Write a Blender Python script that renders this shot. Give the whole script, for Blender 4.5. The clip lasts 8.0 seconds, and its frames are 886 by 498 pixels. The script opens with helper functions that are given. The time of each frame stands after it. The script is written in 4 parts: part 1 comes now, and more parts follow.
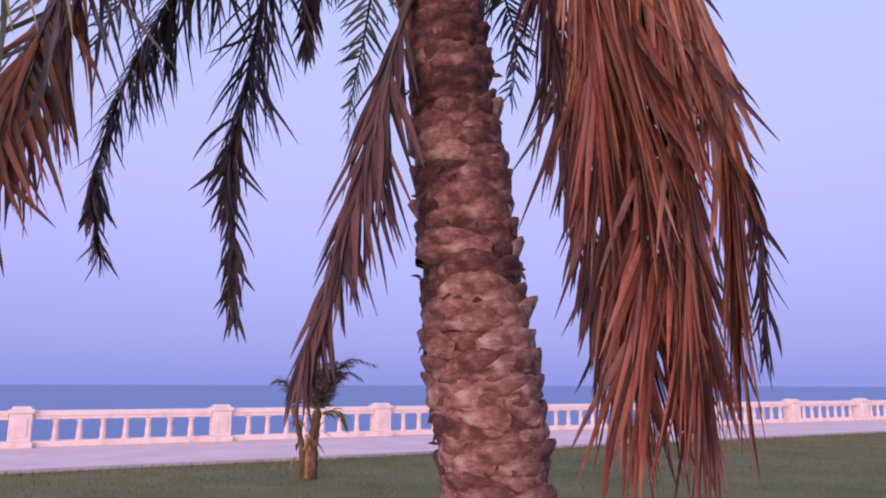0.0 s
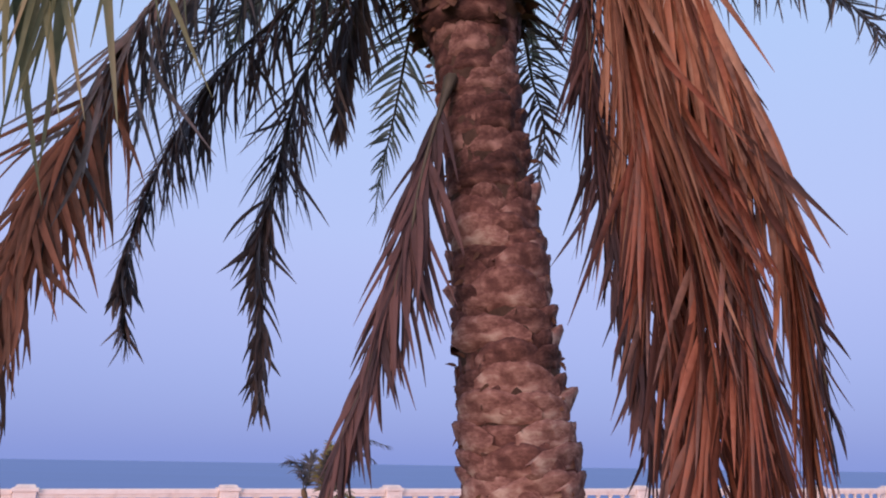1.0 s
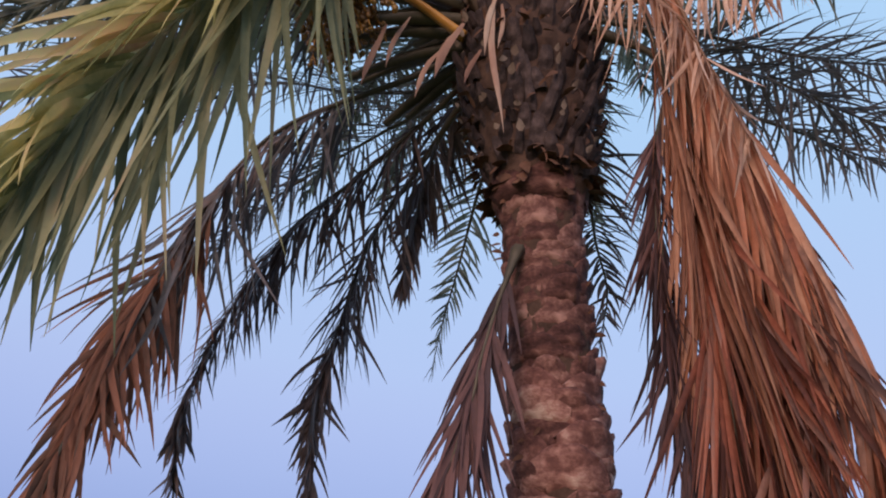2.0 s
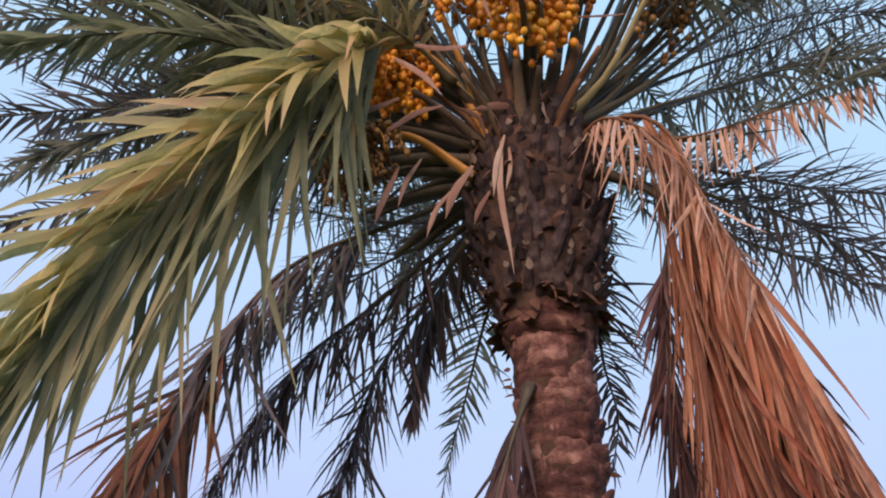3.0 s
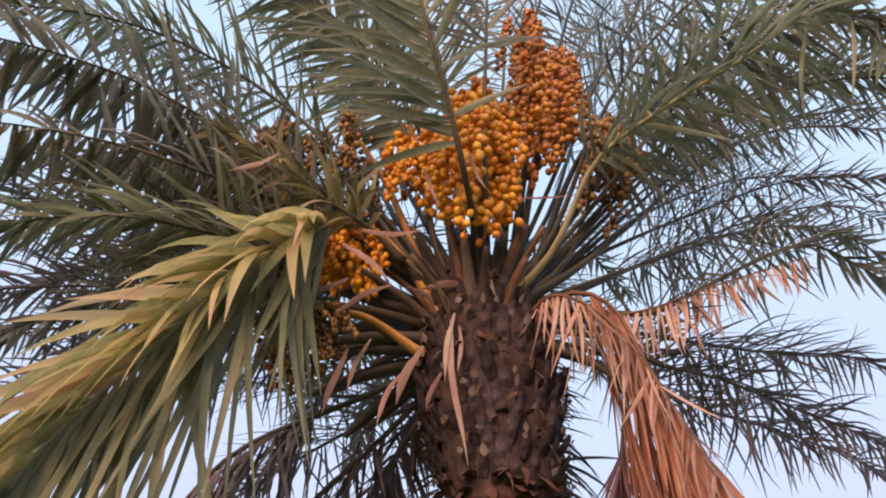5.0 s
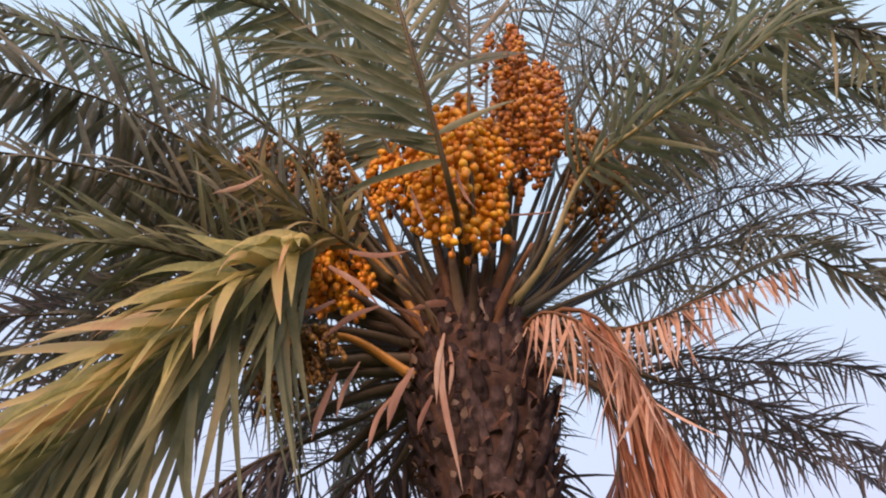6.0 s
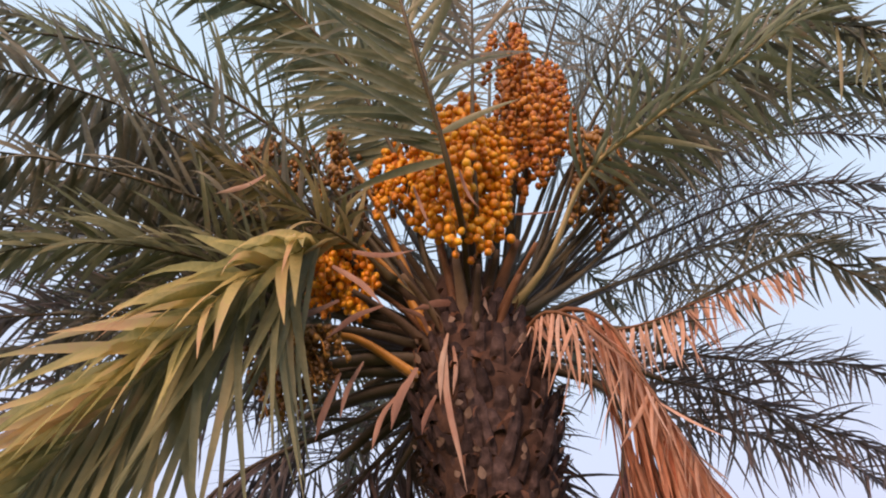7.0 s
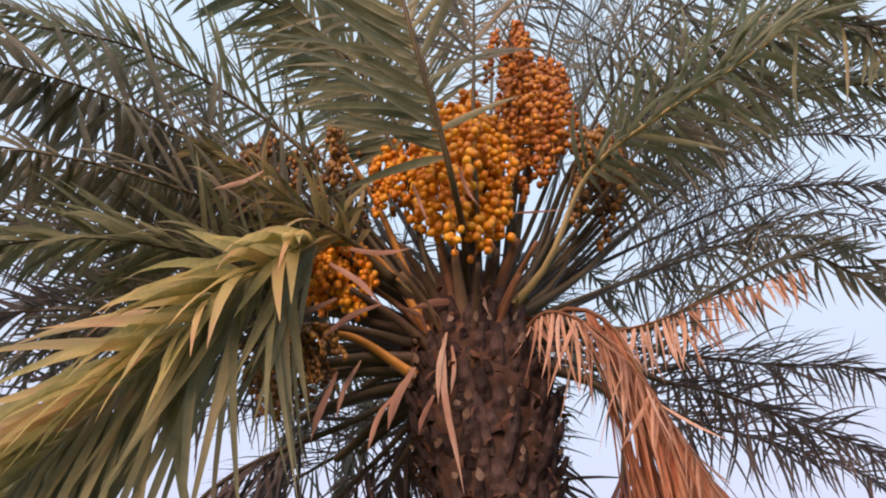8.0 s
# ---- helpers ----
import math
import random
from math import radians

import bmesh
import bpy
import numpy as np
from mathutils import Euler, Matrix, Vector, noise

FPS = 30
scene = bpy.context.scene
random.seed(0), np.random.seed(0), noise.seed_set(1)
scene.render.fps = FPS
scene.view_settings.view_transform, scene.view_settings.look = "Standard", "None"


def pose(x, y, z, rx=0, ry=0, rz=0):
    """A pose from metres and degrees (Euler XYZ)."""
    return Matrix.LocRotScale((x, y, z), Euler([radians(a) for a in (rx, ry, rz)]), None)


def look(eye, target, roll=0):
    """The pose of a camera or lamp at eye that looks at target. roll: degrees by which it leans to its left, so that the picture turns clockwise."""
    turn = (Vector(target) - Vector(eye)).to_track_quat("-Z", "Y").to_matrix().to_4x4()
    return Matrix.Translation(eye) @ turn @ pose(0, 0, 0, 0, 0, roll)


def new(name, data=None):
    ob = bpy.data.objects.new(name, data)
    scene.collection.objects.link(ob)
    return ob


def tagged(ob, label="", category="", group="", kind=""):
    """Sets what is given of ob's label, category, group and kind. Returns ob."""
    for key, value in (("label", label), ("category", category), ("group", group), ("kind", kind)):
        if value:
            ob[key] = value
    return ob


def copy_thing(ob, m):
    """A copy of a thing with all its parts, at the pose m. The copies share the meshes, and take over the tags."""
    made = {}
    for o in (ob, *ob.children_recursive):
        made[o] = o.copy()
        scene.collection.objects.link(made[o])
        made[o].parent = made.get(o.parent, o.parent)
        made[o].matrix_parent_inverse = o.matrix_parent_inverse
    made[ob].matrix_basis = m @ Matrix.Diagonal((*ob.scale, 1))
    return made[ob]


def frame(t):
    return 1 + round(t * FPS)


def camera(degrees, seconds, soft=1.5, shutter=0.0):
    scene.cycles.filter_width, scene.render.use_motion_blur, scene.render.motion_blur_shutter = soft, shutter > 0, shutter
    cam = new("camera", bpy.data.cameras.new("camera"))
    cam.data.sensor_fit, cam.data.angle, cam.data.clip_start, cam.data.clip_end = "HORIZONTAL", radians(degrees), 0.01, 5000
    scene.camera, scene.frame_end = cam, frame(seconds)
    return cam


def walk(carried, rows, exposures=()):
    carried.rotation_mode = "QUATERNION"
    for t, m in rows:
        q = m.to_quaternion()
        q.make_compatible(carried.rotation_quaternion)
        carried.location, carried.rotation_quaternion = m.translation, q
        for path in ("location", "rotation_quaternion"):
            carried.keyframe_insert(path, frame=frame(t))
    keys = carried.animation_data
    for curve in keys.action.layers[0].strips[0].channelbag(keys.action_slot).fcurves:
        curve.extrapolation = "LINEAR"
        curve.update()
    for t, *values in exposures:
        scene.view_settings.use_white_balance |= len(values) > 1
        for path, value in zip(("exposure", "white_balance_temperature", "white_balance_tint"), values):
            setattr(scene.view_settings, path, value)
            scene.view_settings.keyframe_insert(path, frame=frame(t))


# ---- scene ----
cam = camera(62.93, 8.0, 2.0)
# seconds, eye x y z, yaw, pitch, roll
PATH = [
    (0.0, 0.124, 0.100, 1.497, -1.05, 10.65, -0.15),
    (0.5, 0.121, 0.133, 1.526, 0.92, 13.47, -0.35),
    (1.0, 0.041, 0.154, 1.546, -0.28, 16.62, -0.85),
    (1.5, -0.024, 0.135, 1.568, -0.06, 21.88, -3.14),
    (2.0, 0.010, 0.127, 1.629, 2.54, 27.53, -5.38),
    (2.2, 0.000, 0.126, 1.671, 2.70, 29.03, -5.60),
    (3.3, -0.023, -0.039, 1.729, 3.30, 37.06, -4.93),
    (3.5, -0.022, -0.080, 1.788, 3.58, 37.34, -4.75),
    (4.0, -0.023, -0.060, 1.801, 2.99, 40.56, -4.76),
    (4.5, -0.019, -0.046, 1.836, 1.50, 44.87, -3.34),
    (4.7, -0.016, -0.035, 1.824, 1.05, 46.34, -2.70),
    (5.8, -0.021, -0.015, 1.842, 1.10, 48.01, -0.61),
    (6.0, -0.026, -0.014, 1.866, 1.11, 48.31, -0.23),
    (6.5, -0.023, -0.012, 1.868, 1.65, 48.19, -0.16),
    (7.0, -0.028, -0.014, 1.871, 1.34, 48.21, -0.35),
    (7.5, -0.015, 0.007, 1.885, 1.34, 48.35, -0.55),
    (8.0, -0.019, 0.014, 1.892, 1.11, 48.22, -0.76),
]
EXPOSURES = [(0.0, 0.17, 6080, 46), (1.0, 0.1, 6000, 23), (2.2, 0.15, 6080, 12), (3.3, 0.46, 6420, 15), (4.7, 0.56, 6880, 23), (8.0, 0.53, 7550, 26)]
walk(cam, [(t, pose(x, y, z, 90 + pitch, roll, yaw)) for t, x, y, z, yaw, pitch, roll in PATH], EXPOSURES)

# ---- sky and light ----
world = bpy.data.worlds.new("dusk_sky")
scene.world = world
world.use_nodes = True
wn, wl = world.node_tree.nodes, world.node_tree.links
wn.clear()
sky = wn.new("ShaderNodeTexSky")
sky.sky_type, sky.sun_disc = "NISHITA", False
SUN_EL, SUN_AZ = radians(7), radians(200)
sky.sun_elevation, sky.sun_rotation = SUN_EL, SUN_AZ
sky.air_density, sky.dust_density, sky.ozone_density = 1.0, 2.5, 1.5
# dusk tones by height over the horizon: deep blue, lavender, pale blue
tc = wn.new("ShaderNodeTexCoord")
sep = wn.new("ShaderNodeSeparateXYZ")
tone = wn.new("ShaderNodeValToRGB")
tone.color_ramp.interpolation = "B_SPLINE"
els = tone.color_ramp.elements
els[0].position, els[0].color = 0.0, (0.25, 0.34, 0.68, 1)
els[1].position, els[1].color = 0.7, (0.47, 0.72, 0.93, 1)
els.new(0.14).color = (0.40, 0.48, 0.79, 1)
els.new(0.30).color = (0.53, 0.60, 0.85, 1)
scale = wn.new("ShaderNodeVectorMath")
scale.operation = "SCALE"
scale.inputs["Scale"].default_value = 10.0
dusk = wn.new("ShaderNodeMix")
dusk.data_type = "RGBA"
dusk.inputs[0].default_value = 0.8
wl.new(tc.outputs["Generated"], sep.inputs[0])
wl.new(sep.outputs["Z"], tone.inputs[0])
wl.new(tone.outputs[0], scale.inputs[0])
wl.new(scale.outputs[0], dusk.inputs[7])
wback = wn.new("ShaderNodeBackground")
wback.inputs["Strength"].default_value = 0.103
wout = wn.new("ShaderNodeOutputWorld")
wl.new(sky.outputs[0], dusk.inputs[6])
wl.new(dusk.outputs[2], wback.inputs["Color"])
wl.new(wback.outputs[0], wout.inputs[0])

sun_data = bpy.data.lights.new("sun", "SUN")
sun_data.energy, sun_data.angle, sun_data.color = 3.4, radians(45), (1.0, 0.68, 0.52)
sun = new("sun", sun_data)
sun.matrix_world = look((0, 0, 0), (-math.sin(SUN_AZ) * math.cos(SUN_EL), -math.cos(SUN_AZ) * math.cos(SUN_EL), -math.sin(SUN_EL)))


# ---- materials ----
def material(name, stops, scale=6.0, rough=0.75, bump=0.3, fine=60.0, stretch=(1, 1, 1), per_piece=0.0, through_light=0.0, metal=0.0, spec=0.3, islands=False):
    """Noise-driven colour in two scales with bump; stops: [(position, rgb)]."""
    m = bpy.data.materials.new(name)
    m.use_nodes = True
    n, l = m.node_tree.nodes, m.node_tree.links
    bsdf = n["Principled BSDF"]
    out = n["Material Output"]
    tc = n.new("ShaderNodeTexCoord")
    mp = n.new("ShaderNodeMapping")
    mp.inputs["Scale"].default_value = stretch
    l.new(tc.outputs["Object"], mp.inputs[0])
    a = n.new("ShaderNodeTexNoise")
    a.inputs["Scale"].default_value, a.inputs["Detail"].default_value, a.inputs["Roughness"].default_value = scale, 5, 0.6
    b = n.new("ShaderNodeTexNoise")
    b.inputs["Scale"].default_value, b.inputs["Detail"].default_value = fine, 3
    l.new(mp.outputs[0], a.inputs["Vector"]), l.new(mp.outputs[0], b.inputs["Vector"])
    mix = n.new("ShaderNodeMath")
    mix.operation = "MULTIPLY_ADD"
    l.new(b.outputs[0], mix.inputs[0])
    mix.inputs[1].default_value = 0.22
    l.new(a.outputs[0], mix.inputs[2])
    last = mix.outputs[0]
    if per_piece:
        if islands:
            info, sock = n.new("ShaderNodeNewGeometry"), "Random Per Island"
        else:
            info, sock = n.new("ShaderNodeObjectInfo"), "Random"
        rnd = n.new("ShaderNodeMath")
        rnd.operation = "MULTIPLY_ADD"
        l.new(info.outputs[sock], rnd.inputs[0])
        rnd.inputs[1].default_value = per_piece
        l.new(last, rnd.inputs[2])
        last = rnd.outputs[0]
    sub = n.new("ShaderNodeMath")
    sub.operation = "SUBTRACT"
    l.new(last, sub.inputs[0])
    sub.inputs[1].default_value = 0.11 + per_piece / 2
    ramp = n.new("ShaderNodeValToRGB")
    els = ramp.color_ramp.elements
    els[0].position, els[0].color = stops[0][0], (*stops[0][1], 1)
    els[1].position, els[1].color = stops[-1][0], (*stops[-1][1], 1)
    for p, c in stops[1:-1]:
        e = els.new(p)
        e.color = (*c, 1)
    l.new(sub.outputs[0], ramp.inputs[0])
    l.new(ramp.outputs[0], bsdf.inputs["Base Color"])
    bsdf.inputs["Roughness"].default_value, bsdf.inputs["Metallic"].default_value = rough, metal
    bsdf.inputs["Specular IOR Level"].default_value = spec
    if bump:
        bp = n.new("ShaderNodeBump")
        bp.inputs["Strength"].default_value, bp.inputs["Distance"].default_value = bump, 0.01
        l.new(mix.outputs[0], bp.inputs["Height"])
        l.new(bp.outputs[0], bsdf.inputs["Normal"])
    if through_light:
        tr = n.new("ShaderNodeBsdfTranslucent")
        l.new(ramp.outputs[0], tr.inputs[0])
        ms = n.new("ShaderNodeMixShader")
        ms.inputs[0].default_value = through_light
        l.new(bsdf.outputs[0], ms.inputs[1]), l.new(tr.outputs[0], ms.inputs[2])
        l.new(ms.outputs[0], out.inputs[0])
    return m


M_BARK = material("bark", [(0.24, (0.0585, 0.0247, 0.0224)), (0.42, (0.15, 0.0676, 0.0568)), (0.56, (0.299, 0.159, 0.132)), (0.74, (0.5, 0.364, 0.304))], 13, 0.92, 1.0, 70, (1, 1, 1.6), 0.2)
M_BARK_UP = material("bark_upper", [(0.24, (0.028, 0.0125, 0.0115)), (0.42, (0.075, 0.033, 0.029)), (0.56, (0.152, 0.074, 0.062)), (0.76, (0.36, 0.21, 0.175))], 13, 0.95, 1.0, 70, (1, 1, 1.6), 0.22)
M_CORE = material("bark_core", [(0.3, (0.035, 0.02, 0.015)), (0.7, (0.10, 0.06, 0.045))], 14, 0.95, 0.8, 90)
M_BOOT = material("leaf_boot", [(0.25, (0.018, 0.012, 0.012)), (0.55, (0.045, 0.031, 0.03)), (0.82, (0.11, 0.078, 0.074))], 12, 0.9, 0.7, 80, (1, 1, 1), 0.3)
M_CUT = material("cut_end", [(0.3, (0.131, 0.0936, 0.0722)), (0.7, (0.279, 0.218, 0.182))], 20, 0.9, 0.4, 120, (1, 1, 1), 0.4)
M_FIBRE = material("fibre", [(0.3, (0.045, 0.025, 0.018)), (0.7, (0.17, 0.085, 0.054))], 10, 0.95, 0.8, 120, (1, 1, 0.2))
M_GREEN = material("leaflet_green", [(0.25, (0.096, 0.1048, 0.0794)), (0.5, (0.2148, 0.2231, 0.1647)), (0.8, (0.4158, 0.3793, 0.2825))], 2.5, 0.42, 0.1, 40, (1, 1, 1), 0.35, 0.5, spec=0.55, islands=True)
M_OLIVE = material("leaflet_olive", [(0.2, (0.115, 0.1401, 0.0821)), (0.5, (0.2373, 0.2753, 0.1704)), (0.74, (0.3964, 0.4163, 0.2587)), (0.88, (0.4618, 0.3342, 0.2185))], 2.5, 0.42, 0.1, 40, (1, 1, 1), 0.35, 0.5, spec=0.55, islands=True)
# Darker copy of the green: shade on rear and under fronds put into colour.
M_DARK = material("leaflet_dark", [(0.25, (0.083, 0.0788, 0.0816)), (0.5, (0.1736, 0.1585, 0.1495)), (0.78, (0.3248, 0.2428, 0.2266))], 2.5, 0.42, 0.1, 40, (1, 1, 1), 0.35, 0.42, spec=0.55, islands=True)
# Hanging ring: shade on its undersides is put into this darker brown.
M_HANG_SHADE = material("leaflet_hang_shade", [(0.25, (0.06, 0.047, 0.047)), (0.5, (0.112, 0.082, 0.074)), (0.78, (0.20, 0.135, 0.112))], 2.5, 0.42, 0.1, 40, (1, 1, 1), 0.35, 0.34, spec=0.55, islands=True)
M_TAN = material("leaflet_tan", [(0.2, (0.26, 0.115, 0.07)), (0.45, (0.49, 0.225, 0.135)), (0.65, (0.62, 0.345, 0.225)), (0.85, (0.33, 0.19, 0.14))], 2.5, 0.7, 0.15, 50, (1, 1, 1), 0.6, 0.3)
M_TANJ = material("leaflet_tan_small", [(0.2, (0.22, 0.095, 0.06)), (0.45, (0.42, 0.185, 0.11)), (0.65, (0.55, 0.29, 0.185)), (0.85, (0.28, 0.155, 0.115))], 2.5, 0.7, 0.15, 50, (1, 1, 1), 0.6, 0.3, islands=True)
# palest dry leaflets, for the upper curtain and the broken frond
M_PEACHJ = material("leaflet_peach_small", [(0.2, (0.30, 0.17, 0.12)), (0.45, (0.58, 0.36, 0.26)), (0.65, (0.72, 0.51, 0.39)), (0.85, (0.38, 0.26, 0.21))], 2.5, 0.7, 0.15, 50, (1, 1, 1), 0.6, 0.3, islands=True)
M_NEAR = material("leaflet_yellow_green", [(0.2, (0.226, 0.245, 0.106)), (0.42, (0.45, 0.453, 0.205)), (0.58, (0.69, 0.62, 0.287)), (0.74, (0.729, 0.556, 0.31)), (0.88, (0.637, 0.389, 0.249))], 3.0, 0.55, 0.15, 50, (1, 1, 1), 0.45, 0.5)
M_PALE = material("leaflet_pale_olive", [(0.2, (0.16, 0.17, 0.085)), (0.45, (0.33, 0.31, 0.16)), (0.65, (0.5, 0.43, 0.24)), (0.85, (0.55, 0.40, 0.26))], 3.0, 0.55, 0.15, 50, (1, 1, 1), 0.5, 0.35, islands=True)
# Darker copy of yellow-green; shade on the hanging far-side leaflets is in the colour.
M_NEARG = material("leaflet_grey_green", [(0.2, (0.138, 0.161, 0.0897)), (0.45, (0.2472, 0.2645, 0.1495)), (0.65, (0.3622, 0.3542, 0.1978)), (0.85, (0.4485, 0.3507, 0.2127))], 3.0, 0.5, 0.15, 50, (1, 1, 1), 0.45, 0.46)
M_DRY = material("leaflet_dry", [(0.2, (0.09, 0.038, 0.03)), (0.45, (0.32, 0.104, 0.064)), (0.58, (0.46, 0.178, 0.112)), (0.72, (0.32, 0.175, 0.138)), (0.86, (0.125, 0.07, 0.06))], 2.5, 0.7, 0.15, 50, (1, 1, 1), 0.75, 0.25, islands=True)
M_DRYP = material("leaflet_dry_piece", [(0.2, (0.113, 0.0419, 0.0265)), (0.38, (0.316, 0.105, 0.0559)), (0.55, (0.483, 0.197, 0.111)), (0.7, (0.334, 0.176, 0.124)), (0.85, (0.131, 0.0715, 0.0559))], 2.5, 0.7, 0.15, 50, (1, 1, 1), 0.75, 0.25)
M_HALF = material("leaflet_half_dry", [(0.2, (0.063, 0.046, 0.0336)), (0.45, (0.21, 0.0978, 0.06)), (0.75, (0.357, 0.149, 0.09))], 2.2, 0.7, 0.15, 50, (1, 1, 1), 0.5, 0.2, islands=True)
M_GREY = material("leaflet_withered", [(0.2, (0.0422, 0.0277, 0.0295)), (0.5, (0.0808, 0.0497, 0.0541)), (0.78, (0.162, 0.084, 0.0781))], 2.2, 0.75, 0.15, 50, (1, 1, 1), 0.5, 0.2, islands=True)
M_RACHIS = material("rachis_green", [(0.3, (0.05, 0.046, 0.028)), (0.7, (0.115, 0.098, 0.055))], 5, 0.5, 0.1, 60)
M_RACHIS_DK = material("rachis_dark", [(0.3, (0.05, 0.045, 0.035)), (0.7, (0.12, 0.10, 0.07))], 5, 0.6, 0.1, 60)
M_RACHIS_DRY = material("rachis_dry", [(0.3, (0.132, 0.065, 0.035)), (0.7, (0.252, 0.137, 0.077))], 5, 0.6, 0.1, 60)
M_RACHIS_PALE = material("rachis_pale", [(0.3, (0.24, 0.22, 0.10)), (0.7, (0.40, 0.33, 0.16))], 5, 0.5, 0.1, 60)
M_STALK = material("fruit_stalk", [(0.3, (0.34, 0.15, 0.03)), (0.7, (0.52, 0.27, 0.06))], 7, 0.45, 0.1, 60)
M_DATE = material("date_orange", [(0.2, (0.60, 0.19, 0.012)), (0.5, (0.80, 0.35, 0.018)), (0.8, (0.86, 0.50, 0.035))], 30, 0.32, 0.05, 120, (1, 1, 1), 0.55, spec=0.5)
M_DATEJ = material("date_orange_far", [(0.2, (0.50, 0.155, 0.012)), (0.5, (0.76, 0.30, 0.016)), (0.8, (0.86, 0.46, 0.028))], 30, 0.35, 0.05, 120, (1, 1, 1), 0.55, spec=0.5, islands=True)
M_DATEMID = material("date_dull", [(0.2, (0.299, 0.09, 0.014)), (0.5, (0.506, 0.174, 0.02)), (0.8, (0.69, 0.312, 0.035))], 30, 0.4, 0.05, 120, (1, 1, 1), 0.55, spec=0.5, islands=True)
# darkest date tone: the small unripe bunch and those behind leaves
M_DATEDK = material("date_dark_olive", [(0.2, (0.09, 0.048, 0.018)), (0.5, (0.20, 0.10, 0.025)), (0.8, (0.33, 0.19, 0.045))], 30, 0.4, 0.05, 120, (1, 1, 1), 0.55, spec=0.5, islands=True)
M_BRACT = material("dry_bract", [(0.25, (0.156, 0.0821, 0.0611)), (0.55, (0.2808, 0.168, 0.1221)), (0.8, (0.4056, 0.3116, 0.2361))], 5, 0.8, 0.2, 60, (1, 1, 0.3), 0.4)
M_STONE = material("painted_stone", [(0.25, (0.62, 0.51, 0.44)), (0.5, (0.78, 0.66, 0.58)), (0.8, (0.85, 0.76, 0.69))], 3, 0.85, 0.25, 45, (1, 1, 1), 0.12)
M_PAVE = material("pavement", [(0.25, (0.66, 0.45, 0.43)), (0.55, (0.78, 0.55, 0.53)), (0.8, (0.84, 0.62, 0.59))], 0.8, 0.9, 0.15, 25)
M_KERB = material("kerb", [(0.3, (0.36, 0.32, 0.31)), (0.7, (0.5, 0.45, 0.43))], 3, 0.9, 0.2, 40)
M_LAWN = material("lawn", [(0.25, (0.084, 0.0918, 0.0315)), (0.5, (0.14, 0.135, 0.0473)), (0.78, (0.224, 0.178, 0.0788))], 0.5, 0.95, 0.5, 14)
M_GRASS = material("grass_blades", [(0.25, (0.126, 0.13, 0.042)), (0.5, (0.182, 0.173, 0.0578)), (0.78, (0.266, 0.205, 0.0893))], 0.6, 0.8, 0.0, 20, (1, 1, 1), 0.4, 0.15, islands=True)
M_SEA = material("sea_water", [(0.3, (0.03, 0.10, 0.28)), (0.7, (0.05, 0.135, 0.34))], 0.02, 0.35, 0.35, 0.6, (0.25, 1, 1), spec=0.4)
M_ROCK = material("sea_wall_stone", [(0.3, (0.2, 0.17, 0.15)), (0.7, (0.36, 0.32, 0.29))], 1.2, 0.9, 0.5, 15)
M_HEART = material("stalk_brown", [(0.3, (0.0576, 0.0426, 0.0315)), (0.55, (0.1224, 0.0861, 0.06)), (0.8, (0.2016, 0.1476, 0.0938))], 6, 0.75, 0.3, 60, (1, 1, 0.4), 0.4)
M_YOUNG = material("young_stem", [(0.3, (0.09, 0.055, 0.025)), (0.5, (0.26, 0.16, 0.06)), (0.7, (0.40, 0.28, 0.11))], 8, 0.8, 0.5, 60, (1, 1, 0.5))
M_YOUNG_DK = material("young_stem_dark", [(0.3, (0.045, 0.03, 0.02)), (0.5, (0.11, 0.07, 0.04)), (0.7, (0.2, 0.13, 0.07))], 8, 0.85, 0.5, 60, (1, 1, 0.5))
M_NEARJ = material("leaflet_yellowing", [(0.2, (0.09, 0.10, 0.04)), (0.5, (0.22, 0.2, 0.07)), (0.8, (0.36, 0.28, 0.10))], 3.0, 0.5, 0.1, 50, (1, 1, 1), 0.35, 0.2, islands=True)


# ---- builders ----
def mesh_of(name, verts, faces, mat, smooth=True, second=None, second_from=None):
    me = bpy.data.meshes.new(name)
    me.from_pydata([tuple(v) for v in verts], [], faces)
    me.materials.append(mat)
    if second:
        me.materials.append(second)
        for p in me.polygons[second_from:]:
            p.material_index = 1
    me.polygons.foreach_set("use_smooth", [smooth] * len(me.polygons))
    me.update()
    return me


def part(name, me, parent, label="", kind=""):
    """One mesh under a thing (an Empty) or under a part that stands at the world's origin."""
    ob = new(name, me)
    ob.parent = parent
    if parent.data is None:
        ob.matrix_parent_inverse = parent.matrix_basis.inverted()
    return tagged(ob, label, kind=kind)


def thing(name, at, label, category, group=""):
    ob = new(name)
    ob.matrix_basis = Matrix.Translation(at)
    ob.empty_display_size = 0.1
    return tagged(ob, label, category, group)


def bevelled_box(size, at=(0, 0, 0), bevel=0.02, taper=1.0):
    bm = bmesh.new()
    bmesh.ops.create_cube(bm, size=1)
    for v in bm.verts:
        k = taper if v.co.z > 0 else 1.0
        v.co = Vector((v.co.x * size[0] * k, v.co.y * size[1] * k, v.co.z * size[2]))
    if bevel:
        bmesh.ops.bevel(bm, geom=bm.edges[:], offset=bevel, segments=2, affect="EDGES", profile=0.6)
    bmesh.ops.translate(bm, verts=bm.verts, vec=at)
    return bm


def bm_mesh(name, bm, mat, smooth=False):
    me = bpy.data.meshes.new(name)
    bm.to_mesh(me)
    bm.free()
    me.materials.append(mat)
    me.polygons.foreach_set("use_smooth", [smooth] * len(me.polygons))
    return me


